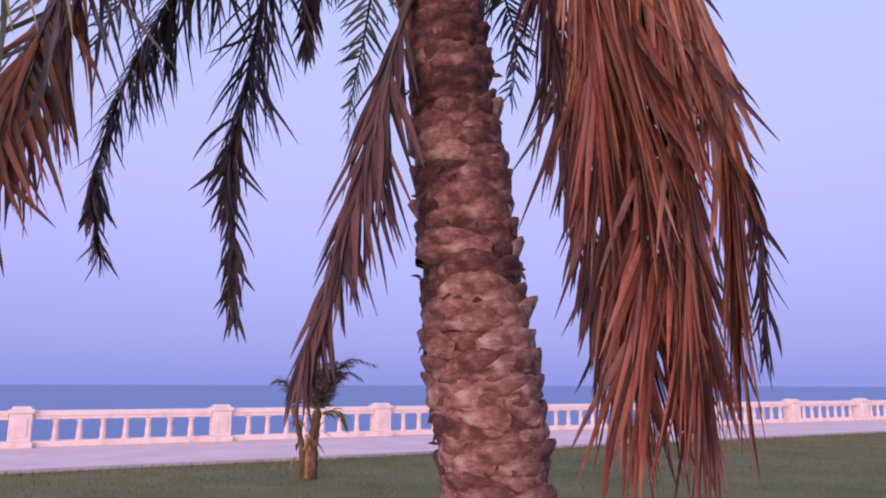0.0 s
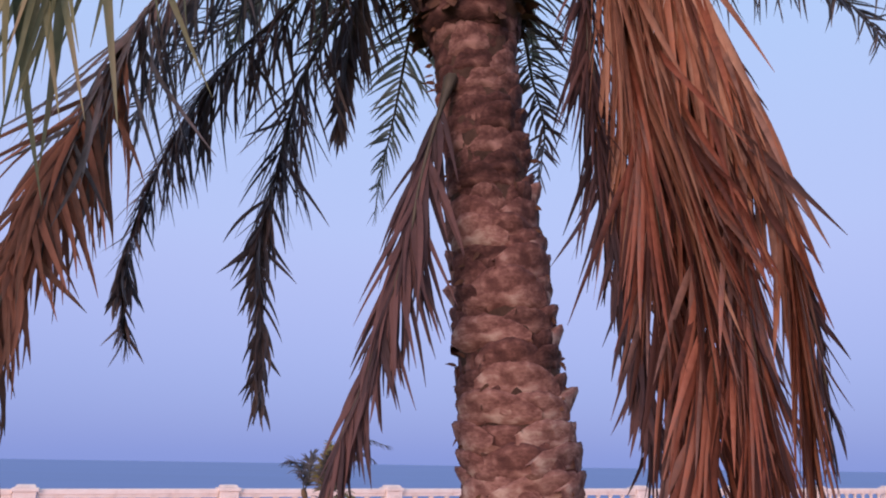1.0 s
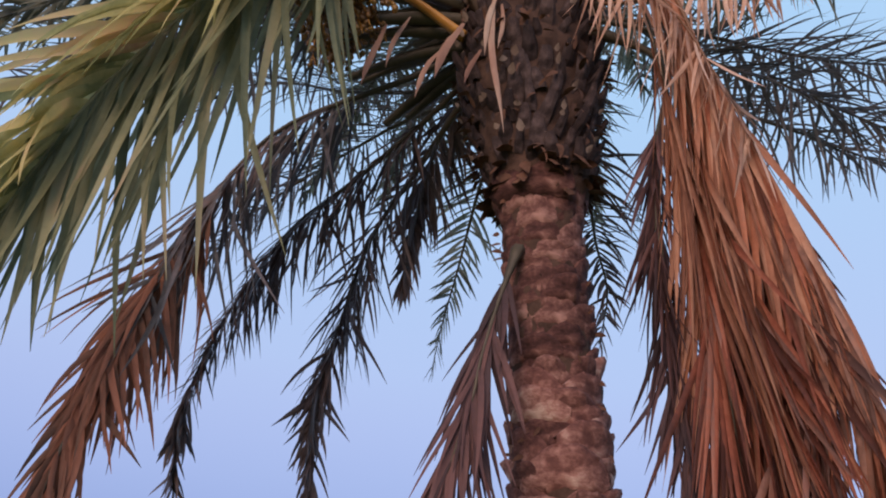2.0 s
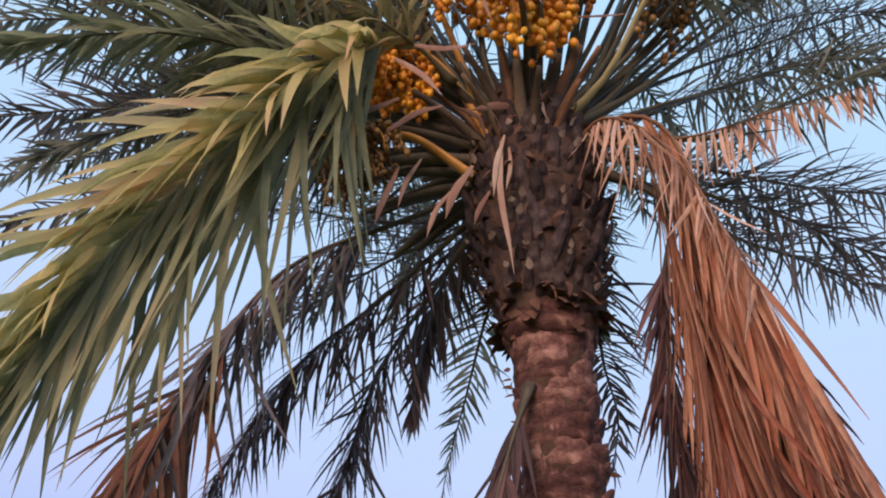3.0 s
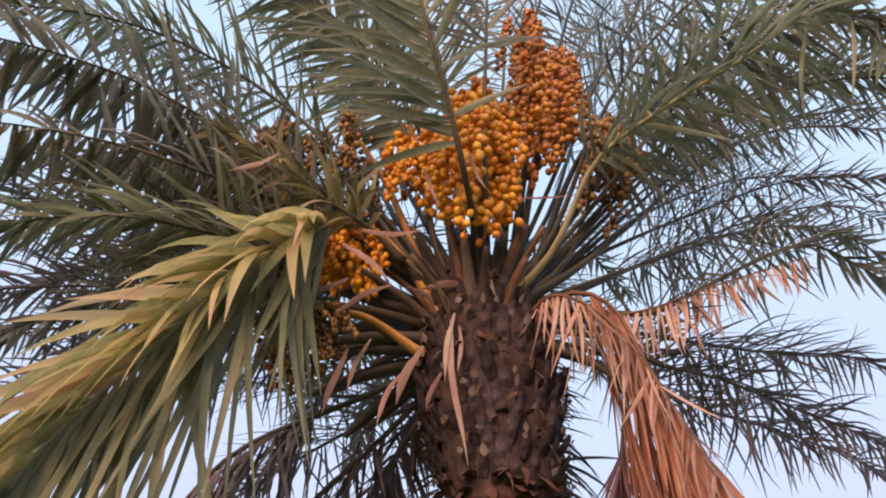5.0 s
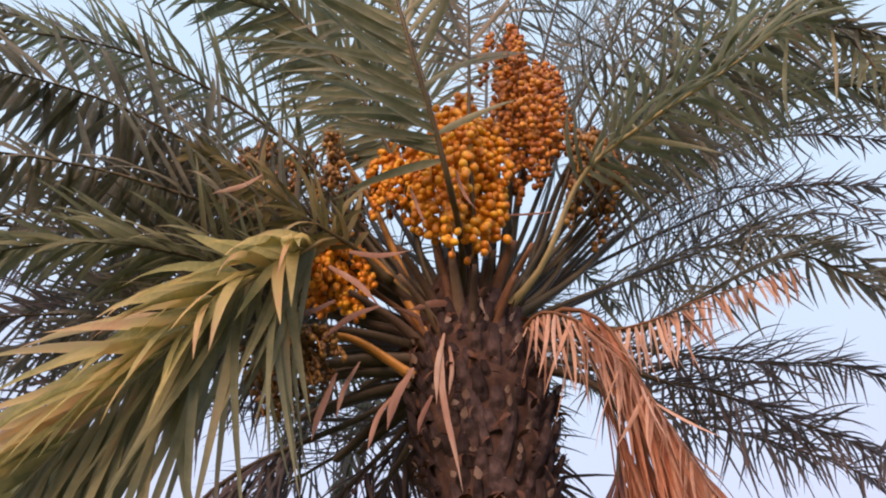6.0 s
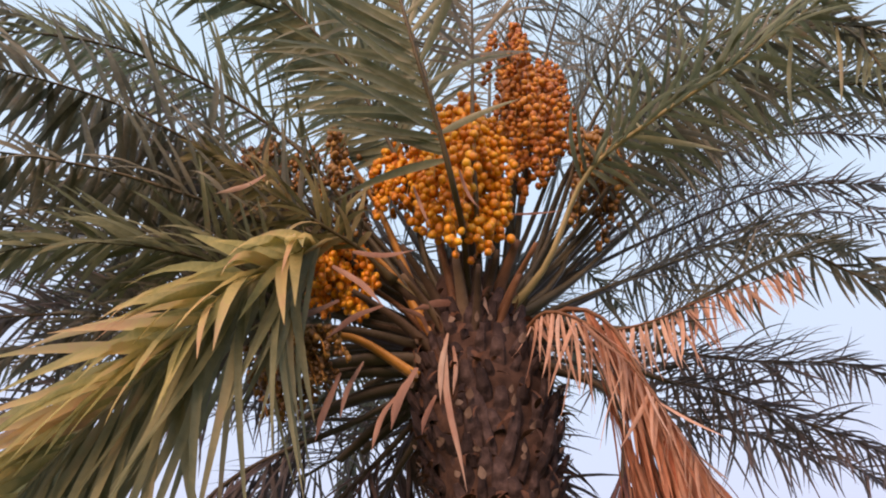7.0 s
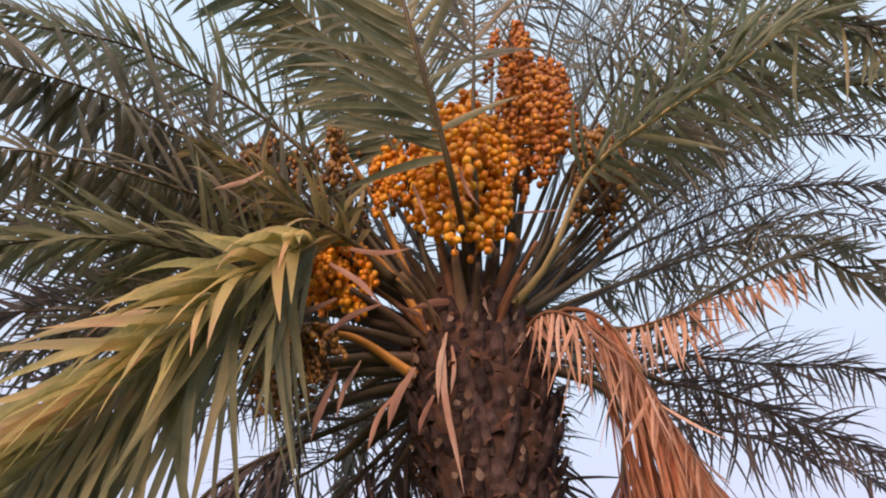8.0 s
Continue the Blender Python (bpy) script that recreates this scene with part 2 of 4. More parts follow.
def curve_points(pts, n):
    """A smooth (Catmull-Rom) curve through pts, sampled n + 1 times by length."""
    p = [Vector(q) for q in pts]
    p = [p[0] * 2 - p[1]] + p + [p[-1] * 2 - p[-2]]
    fine = []
    for i in range(1, len(p) - 2):
        a, b, c, d = p[i - 1:i + 3]
        for k in range(16):
            t = k / 16
            fine.append(0.5 * ((2 * b) + (c - a) * t + (2 * a - 5 * b + 4 * c - d) * t * t + (3 * b - a - 3 * c + d) * t ** 3))
    fine.append(p[-2])
    run = [0.0]
    for a, b in zip(fine, fine[1:]):
        run.append(run[-1] + (b - a).length)
    out, j = [], 0
    for k in range(n + 1):
        s = run[-1] * k / n
        while j < len(run) - 2 and run[j + 1] < s:
            j += 1
        f = (s - run[j]) / max(run[j + 1] - run[j], 1e-9)
        out.append(fine[j].lerp(fine[j + 1], min(f, 1)))
    return out, run[-1]


def tube(pts, radii, sides=6, flat=1.0, verts=None, faces=None):
    """A tube along pts; flat < 1 presses it in the second direction."""
    verts, faces = ([] if verts is None else verts), ([] if faces is None else faces)
    base = len(verts)
    ref = Vector((0, 0, 1))
    for i, p in enumerate(pts):
        t = (pts[min(i + 1, len(pts) - 1)] - pts[max(i - 1, 0)]).normalized()
        s = t.cross(ref)
        s = s.normalized() if s.length > 0.05 else t.cross(Vector((0, 1, 0))).normalized()
        u = s.cross(t)
        for k in range(sides):
            a = 2 * math.pi * k / sides
            verts.append(p + s * (radii[i] * math.cos(a)) + u * (radii[i] * flat * math.sin(a)))
    for i in range(len(pts) - 1):
        for k in range(sides):
            a, b = base + i * sides + k, base + i * sides + (k + 1) % sides
            faces.append((a, b, b + sides, a + sides))
    faces.append(tuple(base + k for k in reversed(range(sides))))
    faces.append(tuple(base + (len(pts) - 1) * sides + k for k in range(sides)))
    return verts, faces


DOWN = Vector((0, 0, -1))


def blade(verts, faces, o, d, side, length, width, limp, rng, segs=6, fold=0.35, curl=0.0):
    """A folded leaflet from o along d that hangs over by limp; a shallow V in section."""
    base = len(verts)
    p, way = o.copy(), d.normalized()
    step = length / segs
    twist = rng.uniform(-0.6, 0.6)
    bend = Vector((rng.uniform(-1, 1), rng.uniform(-1, 1), rng.uniform(-1, 1))) * curl
    for i in range(segs + 1):
        s = i / segs
        w = width * 0.5 * (0.35 + 0.65 * min(1, s * 5)) * (1 - s ** 2.2) + 0.0006
        sd = side - way * side.dot(way)
        sd = sd.normalized() if sd.length > 1e-3 else way.orthogonal().normalized()
        up = sd.cross(way)
        c, sn = math.cos(twist * s), math.sin(twist * s)
        sd, up = sd * c + up * sn, up * c - sd * sn
        verts.append(p + sd * w + up * (w * fold))
        verts.append(p)
        verts.append(p - sd * w + up * (w * fold))
        way = (way + DOWN * (limp * 1.6 / segs * (0.4 + 1.2 * s)) + bend / segs).normalized()
        p = p + way * step
    for i in range(segs):
        a = base + 3 * i
        faces.append((a, a + 1, a + 4, a + 3))
        faces.append((a + 1, a + 2, a + 5, a + 4))


def frond(tree, seed, pts, mat, rmat, label, lmax=0.42, n=58, limp=0.35, roll=0.0, width=0.026, bare=0.16, thick=0.02,
          open_base=62, open_tip=28, lift=0.25, mess=0.19, pieces=False, one_side=0.0, curl=0.35, broken=0.04, hang=0.0, hang2=None, hang_tip=None, tip=0.55, flat=False, lift_near=0.0, far_long=1.0, near_open=1.0, base_mat=None, far_mat=None, sparse=0.0, far_wide=1.0):
    """A feather leaf: rachis through pts, n leaflets a side, hanging by limp; roll turns its face about the rachis.
    hang turns the leaflets towards the ground from their very base, as on a dead leaf; sparse is the share of leaflets lost near the base."""
    rng = random.Random(seed)
    line, total = curve_points(pts, 28)
    radii = [thick * (1 - 0.82 * (i / 28) ** 0.8) * (1 + 1.6 * max(0.0, 1 - i / 4) ** 1.5) for i in range(29)]
    v, f = tube(line, radii, 6, 0.7)
    stem = part("frond", mesh_of("frond", v, f, rmat), tree, label)
    verts, faces, verts_base, faces_base = [], [], [], []
    for k in range(n):
        for sgn in (-1, 1):
            if rng.random() < broken or (sgn * one_side > 0 and rng.random() < abs(one_side)):
                continue
            s = bare + (1 - bare) * ((k + rng.uniform(-0.3, 0.3)) / n)
            s = min(max(s, 0.02), 0.995)
            if sparse and rng.random() < sparse * (1 - (s - bare) / 0.35):
                continue
            i = min(int(s * 28), 27)
            o = line[i].lerp(line[i + 1], s * 28 - i)
            t = (line[min(i + 2, 28)] - line[max(i - 1, 0)]).normalized()
            sd = t.cross(Vector((0, 0, 1)))
            sd = sd.normalized() if sd.length > 0.1 else t.cross(Vector((0, 1, 0))).normalized()
            up = sd.cross(t)
            r = radians(roll)
            sd, up = sd * math.cos(r) + up * math.sin(r), up * math.cos(r) - sd * math.sin(r)
            e = (s - bare) / (1 - bare)
            ang = radians(open_base + (open_tip - open_base) * e + rng.gauss(0, 9))
            if sgn < 0:
                ang *= near_open
            rank = rng.choice((-0.5, 0.1, 0.75))
            d = t * math.cos(ang) + sd * (sgn * math.sin(ang)) + up * (lift * rank + rng.gauss(0, mess) + (lift_near if sgn < 0 else 0.0))
            h = hang if hang2 is None or sgn < 0 else hang2
            if hang_tip is not None:
                h = hang + (hang_tip - hang) * min(1.0, e * 2.2)
            d = (d.normalized() * (1 - h) + DOWN * h + Vector((rng.gauss(0, mess), rng.gauss(0, mess), 0)) * 0.5).normalized()
            ln = lmax * (0.62 + 0.38 * math.sin(math.pi * min(1, e * 1.25 + 0.12))) * (1 - (1 - tip) * max(0, e - 0.45) / 0.55) * rng.uniform(0.82, 1.1)
            if sgn > 0:
                ln *= far_long
            if rng.random() < 0.06:
                ln *= rng.uniform(0.4, 0.8)
            edge = t * math.sin(ang) - sd * (sgn * math.cos(ang))
            if flat:
                edge = t
            lp = max(0.0, limp * rng.uniform(0.5, 1.5))
            w = width * rng.uniform(0.75, 1.2) * (far_wide if sgn > 0 else 1.0)
            use = far_mat if far_mat and sgn > 0 else base_mat if base_mat and e + rng.gauss(0, 0.12) < 0.45 else mat
            if pieces:
                pv, pf = [], []
                blade(pv, pf, o, d, edge, ln, w, lp, rng, curl=curl)
                part("leaflet", mesh_of("leaflet", pv, pf, use), stem)
            elif base_mat and use is base_mat:
                blade(verts_base, faces_base, o, d, edge, ln, w, lp, rng, curl=curl)
            else:
                blade(verts, faces, o, d, edge, ln, w, lp, rng, curl=curl)
    if verts_base:
        part("foliage", mesh_of("foliage", verts_base, faces_base, base_mat), stem, kind="stuff")
    if verts:
        part("foliage", mesh_of("foliage", verts, faces, mat), stem, kind="stuff")
    return stem


# ---- ground, promenade and sea ----
RAIL_DIR = Vector((0.89, 0.456, 0)).normalized()
RAIL_OUT = Vector((-RAIL_DIR.y, RAIL_DIR.x, 0))
RAIL_AT = Vector((-9.5, 17.8, 0))
BAY = 4.60


def along(u, w, z=0.0):
    """A place u metres along the balustrade from its first pier and w metres towards the sea."""
    return RAIL_AT + RAIL_DIR * u + RAIL_OUT * w + Vector((0, 0, z))


def slab(name, u0, u1, w0, w1, z0, z1, mat, label, category, nu=1, nw=1, rough_z=0.0):
    verts, faces = [], []
    for i in range(nu + 1):
        for j in range(nw + 1):
            p = along(u0 + (u1 - u0) * i / nu, w0 + (w1 - w0) * j / nw, z1)
            if rough_z:
                p.z += rough_z * noise.noise(p * 0.35) + 0.4 * rough_z * noise.noise(p * 1.7)
            verts.append(p)
    for i in range(nu):
        for j in range(nw):
            a = i * (nw + 1) + j
            faces.append((a, a + nw + 1, a + nw + 2, a + 1))
    top = len(verts)
    for u, w in ((u0, w0), (u1, w0), (u1, w1), (u0, w1)):
        verts.append(along(u, w, z0))
    c = [0, nu * (nw + 1), nu * (nw + 1) + nw, nw]
    for k in range(4):
        faces.append((top + k, top + (k + 1) % 4, c[(k + 1) % 4], c[k]))
    ob = new(name, mesh_of(name, verts, faces, mat, smooth=False))
    return tagged(ob, label, category, kind="structure")


slab("ground", -60, 120, -90, -5.5, -0.6, 0.0, M_LAWN, "dull green clipped lawn beside the promenade", "lawn", 90, 60, 0.03)
slab("pavement", -60, 120, -5.3, 0.55, -0.6, 0.03, M_PAVE, "pale pinkish seaside promenade pavement", "pavement", 60, 4, 0.004)
slab("sea_wall", -60, 120, 0.555, 2.0, -3.0, -0.35, M_ROCK, "low stone sea wall below the balustrade", "sea wall", 60, 3, 0.15)
for k in range(60):
    slab("kerb", -60 + 3 * k, -57.02 + 3 * k, -5.498, -5.302, -0.3, 0.055, M_KERB, "pale concrete kerb stone along the lawn", "kerb")
sea = slab("water", -4800, 4800, 2.0, 4700, -6.0, -1.3, M_SEA, "calm blue-grey sea at dusk", "sea", 1, 1)


# grass blades on the stretch of lawn that is seen
def grass():
    rng = random.Random(5)
    verts, faces = [], []
    for _ in range(26000):
        u, w = rng.uniform(-8, 34), -5.55 - 9 * rng.random() ** 1.6
        o = along(u, w, 0.0)
        a, h = rng.uniform(0, 6.283), rng.uniform(0.03, 0.085)
        s = Vector((math.cos(a), math.sin(a), 0)) * rng.uniform(0.006, 0.013)
        lean = Vector((rng.gauss(0, 0.4), rng.gauss(0, 0.4), 1)) * h
        b = len(verts)
        verts.extend((o - s, o + s, o + lean))
        faces.append((b, b + 1, b + 2))
    tagged(new("grass", mesh_of("grass", verts, faces, M_GRASS)), "short dull green lawn grass", "grass", kind="stuff")


grass()


# ---- balustrade ----
def pier():
    p = thing("balustrade_pier", (0, 0, 0), "square pale stone balustrade pier with a capped top", "pier", "piers of the balustrade")
    part("base", bm_mesh("base", bevelled_box((0.58, 0.58, 0.14), (0, 0, 0.07), 0.02), M_STONE), p)
    part("shaft", bm_mesh("shaft", bevelled_box((0.48, 0.48, 0.65), (0, 0, 0.465), 0.02), M_STONE), p)
    part("raised_panel", bm_mesh("raised_panel", bevelled_box((0.30, 0.52, 0.44), (0, 0, 0.465), 0.02), M_STONE), p)
    part("cap", bm_mesh("cap", bevelled_box((0.56, 0.56, 0.09), (0, 0, 0.835), 0.025), M_STONE), p)
    part("cap_top", bm_mesh("cap_top", bevelled_box((0.46, 0.46, 0.07), (0, 0, 0.914), 0.02, 0.8), M_STONE), p)
    return p


def baluster_mesh():
    bm = bmesh.new()
    prof = [(0.0, 0.08), (0.05, 0.08), (0.06, 0.058), (0.15, 0.068), (0.28, 0.06), (0.40, 0.05), (0.43, 0.052), (0.44, 0.078), (0.505, 0.082)]
    rings = []
    for z, r in prof:
        rings.append([bm.verts.new((r * math.cos(math.pi / 4 + k * math.pi / 4) * 1.1, r * math.sin(math.pi / 4 + k * math.pi / 4) * 1.1, z + 0.145)) for k in range(8)])
    for a, b in zip(rings, rings[1:]):
        for k in range(8):
            bm.faces.new((a[k], a[(k + 1) % 8], b[(k + 1) % 8], b[k]))
    return bm_mesh("baluster", bm, M_STONE)


def bay():
    b = thing("balustrade_bay", (0, 0, 0), "pale stone balustrade bay with slim balusters", "balustrade", "bays of the balustrade")
    clear = BAY - 0.50
    part("bottom_rail", bm_mesh("bottom_rail", bevelled_box((clear, 0.34, 0.15), (0, 0, 0.075), 0.02), M_STONE), b)
    part("top_rail", bm_mesh("top_rail", bevelled_box((clear, 0.30, 0.13), (0, 0, 0.785), 0.025), M_STONE), b)
    part("rail_bed", bm_mesh("rail_bed", bevelled_box((clear, 0.24, 0.08), (0, 0, 0.682), 0.015), M_STONE), b)
    me = baluster_mesh()
    for k in range(7):
        o = part("baluster", me, b)
        o.matrix_basis = Matrix.Translation(((k - 3) * clear / 7.9, 0, 0))
    return b


def balustrade():
    turn = math.atan2(RAIL_DIR.y, RAIL_DIR.x)
    first_p, first_b = pier(), bay()
    for k in range(-5, 18):
        at = Matrix.Translation(along(k * BAY, 0, 0.03)) @ Matrix.Rotation(turn, 4, "Z")
        mid = Matrix.Translation(along((k + 0.5) * BAY, 0, 0.03)) @ Matrix.Rotation(turn, 4, "Z")
        if k == -5:
            first_p.matrix_basis, first_b.matrix_basis = at, mid
        else:
            copy_thing(first_p, at), copy_thing(first_b, mid)


balustrade()


# ---- the date palm ----
def axis(z):
    return Vector((0.358 - 0.122 * (z - 1.12), 2.72 - 0.195 * (z - 1.12), z))


def trunk_radius(z):
    zs = (0.0, 0.5, 1.12, 1.5, 2.0, 2.3, 2.7, 2.95, 3.02, 3.3, 3.5, 3.75, 4.0, 4.2)
    rs = (0.27, 0.21, 0.172, 0.178, 0.155, 0.138, 0.130, 0.137, 0.175, 0.226, 0.248, 0.22, 0.14, 0.04)
    return float(np.interp(z, zs, rs))


palm = thing("date_palm", axis(0.0), "fruiting date palm with orange dates and dead lower fronds", "palm tree")


def trunk():
    verts, faces, n = [], [], 40
    levels = [4.2 * i / 150 for i in range(151)]
    for z in levels:
        c, r = axis(z), trunk_radius(z)
        for k in range(n):
            a = 2 * math.pi * k / n
            d = Vector((math.cos(a), math.sin(a), 0))
            q = c + d * r
            q += d * (0.014 * noise.noise(q * 9) + 0.008 * noise.noise(q * 31))
            verts.append(q)
    for i in range(len(levels) - 1):
        for k in range(n):
            a, b = i * n + k, i * n + (k + 1) % n
            faces.append((a, b, b + n, a + n))
    faces.append(tuple(range((len(levels) - 1) * n, len(levels) * n)))
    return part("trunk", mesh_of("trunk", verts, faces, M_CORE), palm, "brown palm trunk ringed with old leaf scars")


def scale_mesh(seed, wide, tall, lip, mat):
    """An old leaf base: a curved plate with a thick ragged upper lip; x along the girth, y outwards, z up."""
    rng = random.Random(seed)
    nu, verts, faces = 10, [], []
    prof = ((-0.60, -0.9), (-0.34, 0.10), (-0.05, 0.42), (0.30, 0.78), (0.55, 1.0), (0.68, 0.86), (0.66, 0.45), (0.40, -0.9))
    m = len(prof)
    skew = rng.uniform(-0.25, 0.25)
    for i in range(nu + 1):
        s = i / nu * 2 - 1
        arch = max(0.0, 1 - abs(s + skew * (1 - s * s)) ** 2.6)
        x = s * wide / 2
        back = -0.5 * x * x / 0.155
        h = tall * (0.30 + 0.70 * arch ** 0.7) * rng.uniform(0.93, 1.07)
        o = lip * (1.15 * arch - 0.12) * rng.uniform(0.85, 1.15)
        for zz, yy in prof:
            q = Vector((x, back + (o * yy if yy > 0 else -0.04), h * zz - tall * 0.18 * abs(s)))
            n = noise.noise(Vector((q.x * 38 + seed * 7, q.z * 38, seed))) * 0.007 + noise.noise(Vector((q.x * 110, q.z * 110 + seed, 3))) * 0.003
            verts.append(q + Vector((0, n if yy > 0 else 0, n * 0.8)))
    for i in range(nu):
        for j in range(m - 1):
            a = i * m + j
            faces.append((a, a + m, a + m + 1, a + 1))
    return mesh_of("leaf_base", verts, faces, mat, smooth=True)


def boot_mesh(seed):
    """A sawn-off leaf stalk that points up and out, with a pale cut end."""
    rng = random.Random(seed)
    w, d, h = 0.085 * rng.uniform(0.85, 1.15), 0.05 * rng.uniform(0.8, 1.2), 0.13 * rng.uniform(0.8, 1.2)
    rings = [(-0.04, -0.06, 1.25), (0.02, 0.02, 1.1), (0.045, h * 0.7, 0.85), (0.055, h, 0.6)]
    verts, faces = [], []
    for y, z, k in rings:
        for i in range(8):
            a = 2 * math.pi * i / 8
            verts.append(Vector((math.cos(a) * w / 2 * k * rng.uniform(0.9, 1.1), y + math.sin(a) * d / 2 * k, z + 0.012 * math.cos(a) * rng.uniform(-1, 1))))
    for i in range(3):
        for j in range(8):
            a, b = i * 8 + j, i * 8 + (j + 1) % 8
            faces.append((a, b, b + 8, a + 8))
    faces.append(tuple(24 + i for i in range(8)))
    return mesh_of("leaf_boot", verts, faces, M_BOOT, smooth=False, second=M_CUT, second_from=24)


def on_trunk(z, a, out=0.0):
    """Pose on the bark: x round the trunk, y outwards, z up."""
    d = Vector((math.cos(a), math.sin(a), 0))
    r = Matrix((Vector((-math.sin(a), math.cos(a), 0)) * -1, d, Vector((0, 0, 1)))).transposed().to_4x4()
    return Matrix.Translation(axis(z) + d * (trunk_radius(z) + out)) @ r


def bark_pieces(stem):
    rng = random.Random(11)
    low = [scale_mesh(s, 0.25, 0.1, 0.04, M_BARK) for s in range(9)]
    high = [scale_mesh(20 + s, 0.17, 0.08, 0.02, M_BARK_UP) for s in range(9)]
    z, row = 0.05, 0
    while z < 3.04:
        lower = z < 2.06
        n = 6 if lower else 7
        between = 1.75 < z < 2.4
        lead = row * (math.pi / n + 0.22) + rng.uniform(-0.1, 0.1)
        for k in range(n):
            a = lead + 2 * math.pi * k / n + rng.uniform(-0.1, 0.1)
            m = on_trunk(z + rng.uniform(-0.022, 0.022) + 0.012 * math.sin(a + row), a, rng.uniform(-0.008, 0.006))
            m = m @ Euler((rng.uniform(-0.12, 0.1), rng.uniform(-0.13, 0.13), rng.uniform(-0.05, 0.05))).to_matrix().to_4x4()
            g = trunk_radius(z) / 0.16
            m = m @ Matrix.Diagonal((g * rng.uniform(0.9, 1.2), rng.uniform(0.6, 1.12), rng.uniform(0.8, 1.2), 1))
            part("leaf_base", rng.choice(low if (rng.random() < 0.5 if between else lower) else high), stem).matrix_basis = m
        z += (0.078 if z < 1.8 else 0.064 if z < 2.3 else 0.054) * rng.uniform(0.88, 1.12)
        row += 1
    boots = [boot_mesh(s) for s in range(6)]
    z, a = 3.04, 0.3
    while z < 3.80:
        m = on_trunk(z, a, rng.uniform(-0.02, 0.015)) @ Euler((rng.uniform(-0.32, 0.12), rng.uniform(-0.35, 0.35), rng.uniform(-0.3, 0.3))).to_matrix().to_4x4()
        ob = part("leaf_boot", rng.choice(boots), stem)
        ob.matrix_basis = m @ Matrix.Scale(rng.uniform(0.38, 0.66), 4)
        a += 2.39996
        z += 0.0032
    # ragged fibre skirt under the boots
    for k in range(60):
        a = 2 * math.pi * k / 30 + rng.uniform(-0.1, 0.1)
        v, f = [], []
        o = on_trunk(2.99 + 0.12 * rng.random(), a, -0.005).translation
        d = Vector((math.cos(a), math.sin(a), rng.uniform(-1.0, 0.4)))
        blade(v, f, o, d, Vector((-math.sin(a), math.cos(a), rng.uniform(-0.3, 0.3))), rng.uniform(0.05, 0.1), rng.uniform(0.035, 0.08), 1.1, rng, 4, 0.25, 0.8)
        part("fibre_flap", mesh_of("fibre_flap", v, f, M_FIBRE), stem)
    # loose fibres between the boots
    for k in range(290):
        z, a = rng.uniform(3.06, 3.9), rng.uniform(0, 6.283)
        v, f = [], []
        m = on_trunk(z, a, 0.03)
        d = m.to_3x3() @ Vector((rng.uniform(-0.7, 0.7), 0.45, rng.uniform(-1.0, 0.9)))
        blade(v, f, m.translation, d, m.to_3x3() @ Vector((1, 0, 0)), rng.uniform(0.03, 0.085), rng.uniform(0.006, 0.026), 0.8, rng, 4, 0.2, 0.9)
        part("fibre", mesh_of("fibre", v, f, M_FIBRE), stem)
    # pale worn stalk ends that stick out of the fibre
    for k in range(90):
        z, a = rng.uniform(3.08, 3.7), rng.uniform(0, 6.283)
        m = on_trunk(z, a, 0.05)
        v, f = [], []
        d = m.to_3x3() @ Vector((rng.uniform(-0.4, 0.4), 0.5, 0.8))
        blade(v, f, m.translation, d, m.to_3x3() @ Vector((1, 0, rng.uniform(-0.3, 0.3))), rng.uniform(0.02, 0.045), rng.uniform(0.018, 0.034), 0.2, rng, 3, 0.3, 0.2)
        part("stalk_end", mesh_of("stalk_end", v, f, M_CUT), stem)
    # torn fibres on the bark
    for k in range(110):
        z, a = rng.uniform(1.2, 3.0), rng.uniform(0, 6.283)
        v, f = [], []
        m = on_trunk(z, a, 0.015)
        d = m.to_3x3() @ Vector((rng.uniform(-0.8, 0.8), 0.7, rng.uniform(-1, 0.6)))
        blade(v, f, m.translation, d, Vector((0, 0, 1)), rng.uniform(0.02, 0.045), rng.uniform(0.008, 0.02), 0.5, rng, 3, 0.2, 0.5)
        part("bark_flake", mesh_of("bark_flake", v, f, M_FIBRE), stem)


stem_of_palm = trunk()
bark_pieces(stem_of_palm)


def strip(pts, width, mat=None, label="dry papery bract", seed=0):
    """A dry curling strip that hangs from the crown."""
    line, _ = curve_points(pts, 10)
    rng = random.Random(seed)
    verts, faces = [], []
    for i, p in enumerate(line):
        s = i / 10
        t = (line[min(i + 1, 10)] - line[max(i - 1, 0)]).normalized()
        sd = t.cross(Vector((0.2, 1, 0.35))).normalized()
        a = rng.uniform(-0.15, 0.15) + 0.9 * (s - 0.3)
        up = sd.cross(t)
        sd, up = sd * math.cos(a) + up * math.sin(a), up * math.cos(a) - sd * math.sin(a)
        w = width / 2 * (0.45 + 1.1 * math.sin(math.pi * min(1, 0.12 + s * 0.8))) * (1 if s < 0.75 else (1 - s) / 0.25 * 0.9 + 0.1)
        verts += [p - sd * w + up * w * 0.5, p, p + sd * w + up * w * 0.5]
    for i in range(10):
        a = 3 * i
        faces += [(a, a + 1, a + 4, a + 3), (a + 1, a + 2, a + 5, a + 4)]
    me = mesh_of("bract", verts, faces, mat or M_BRACT)
    return part("bract", me, palm, label)


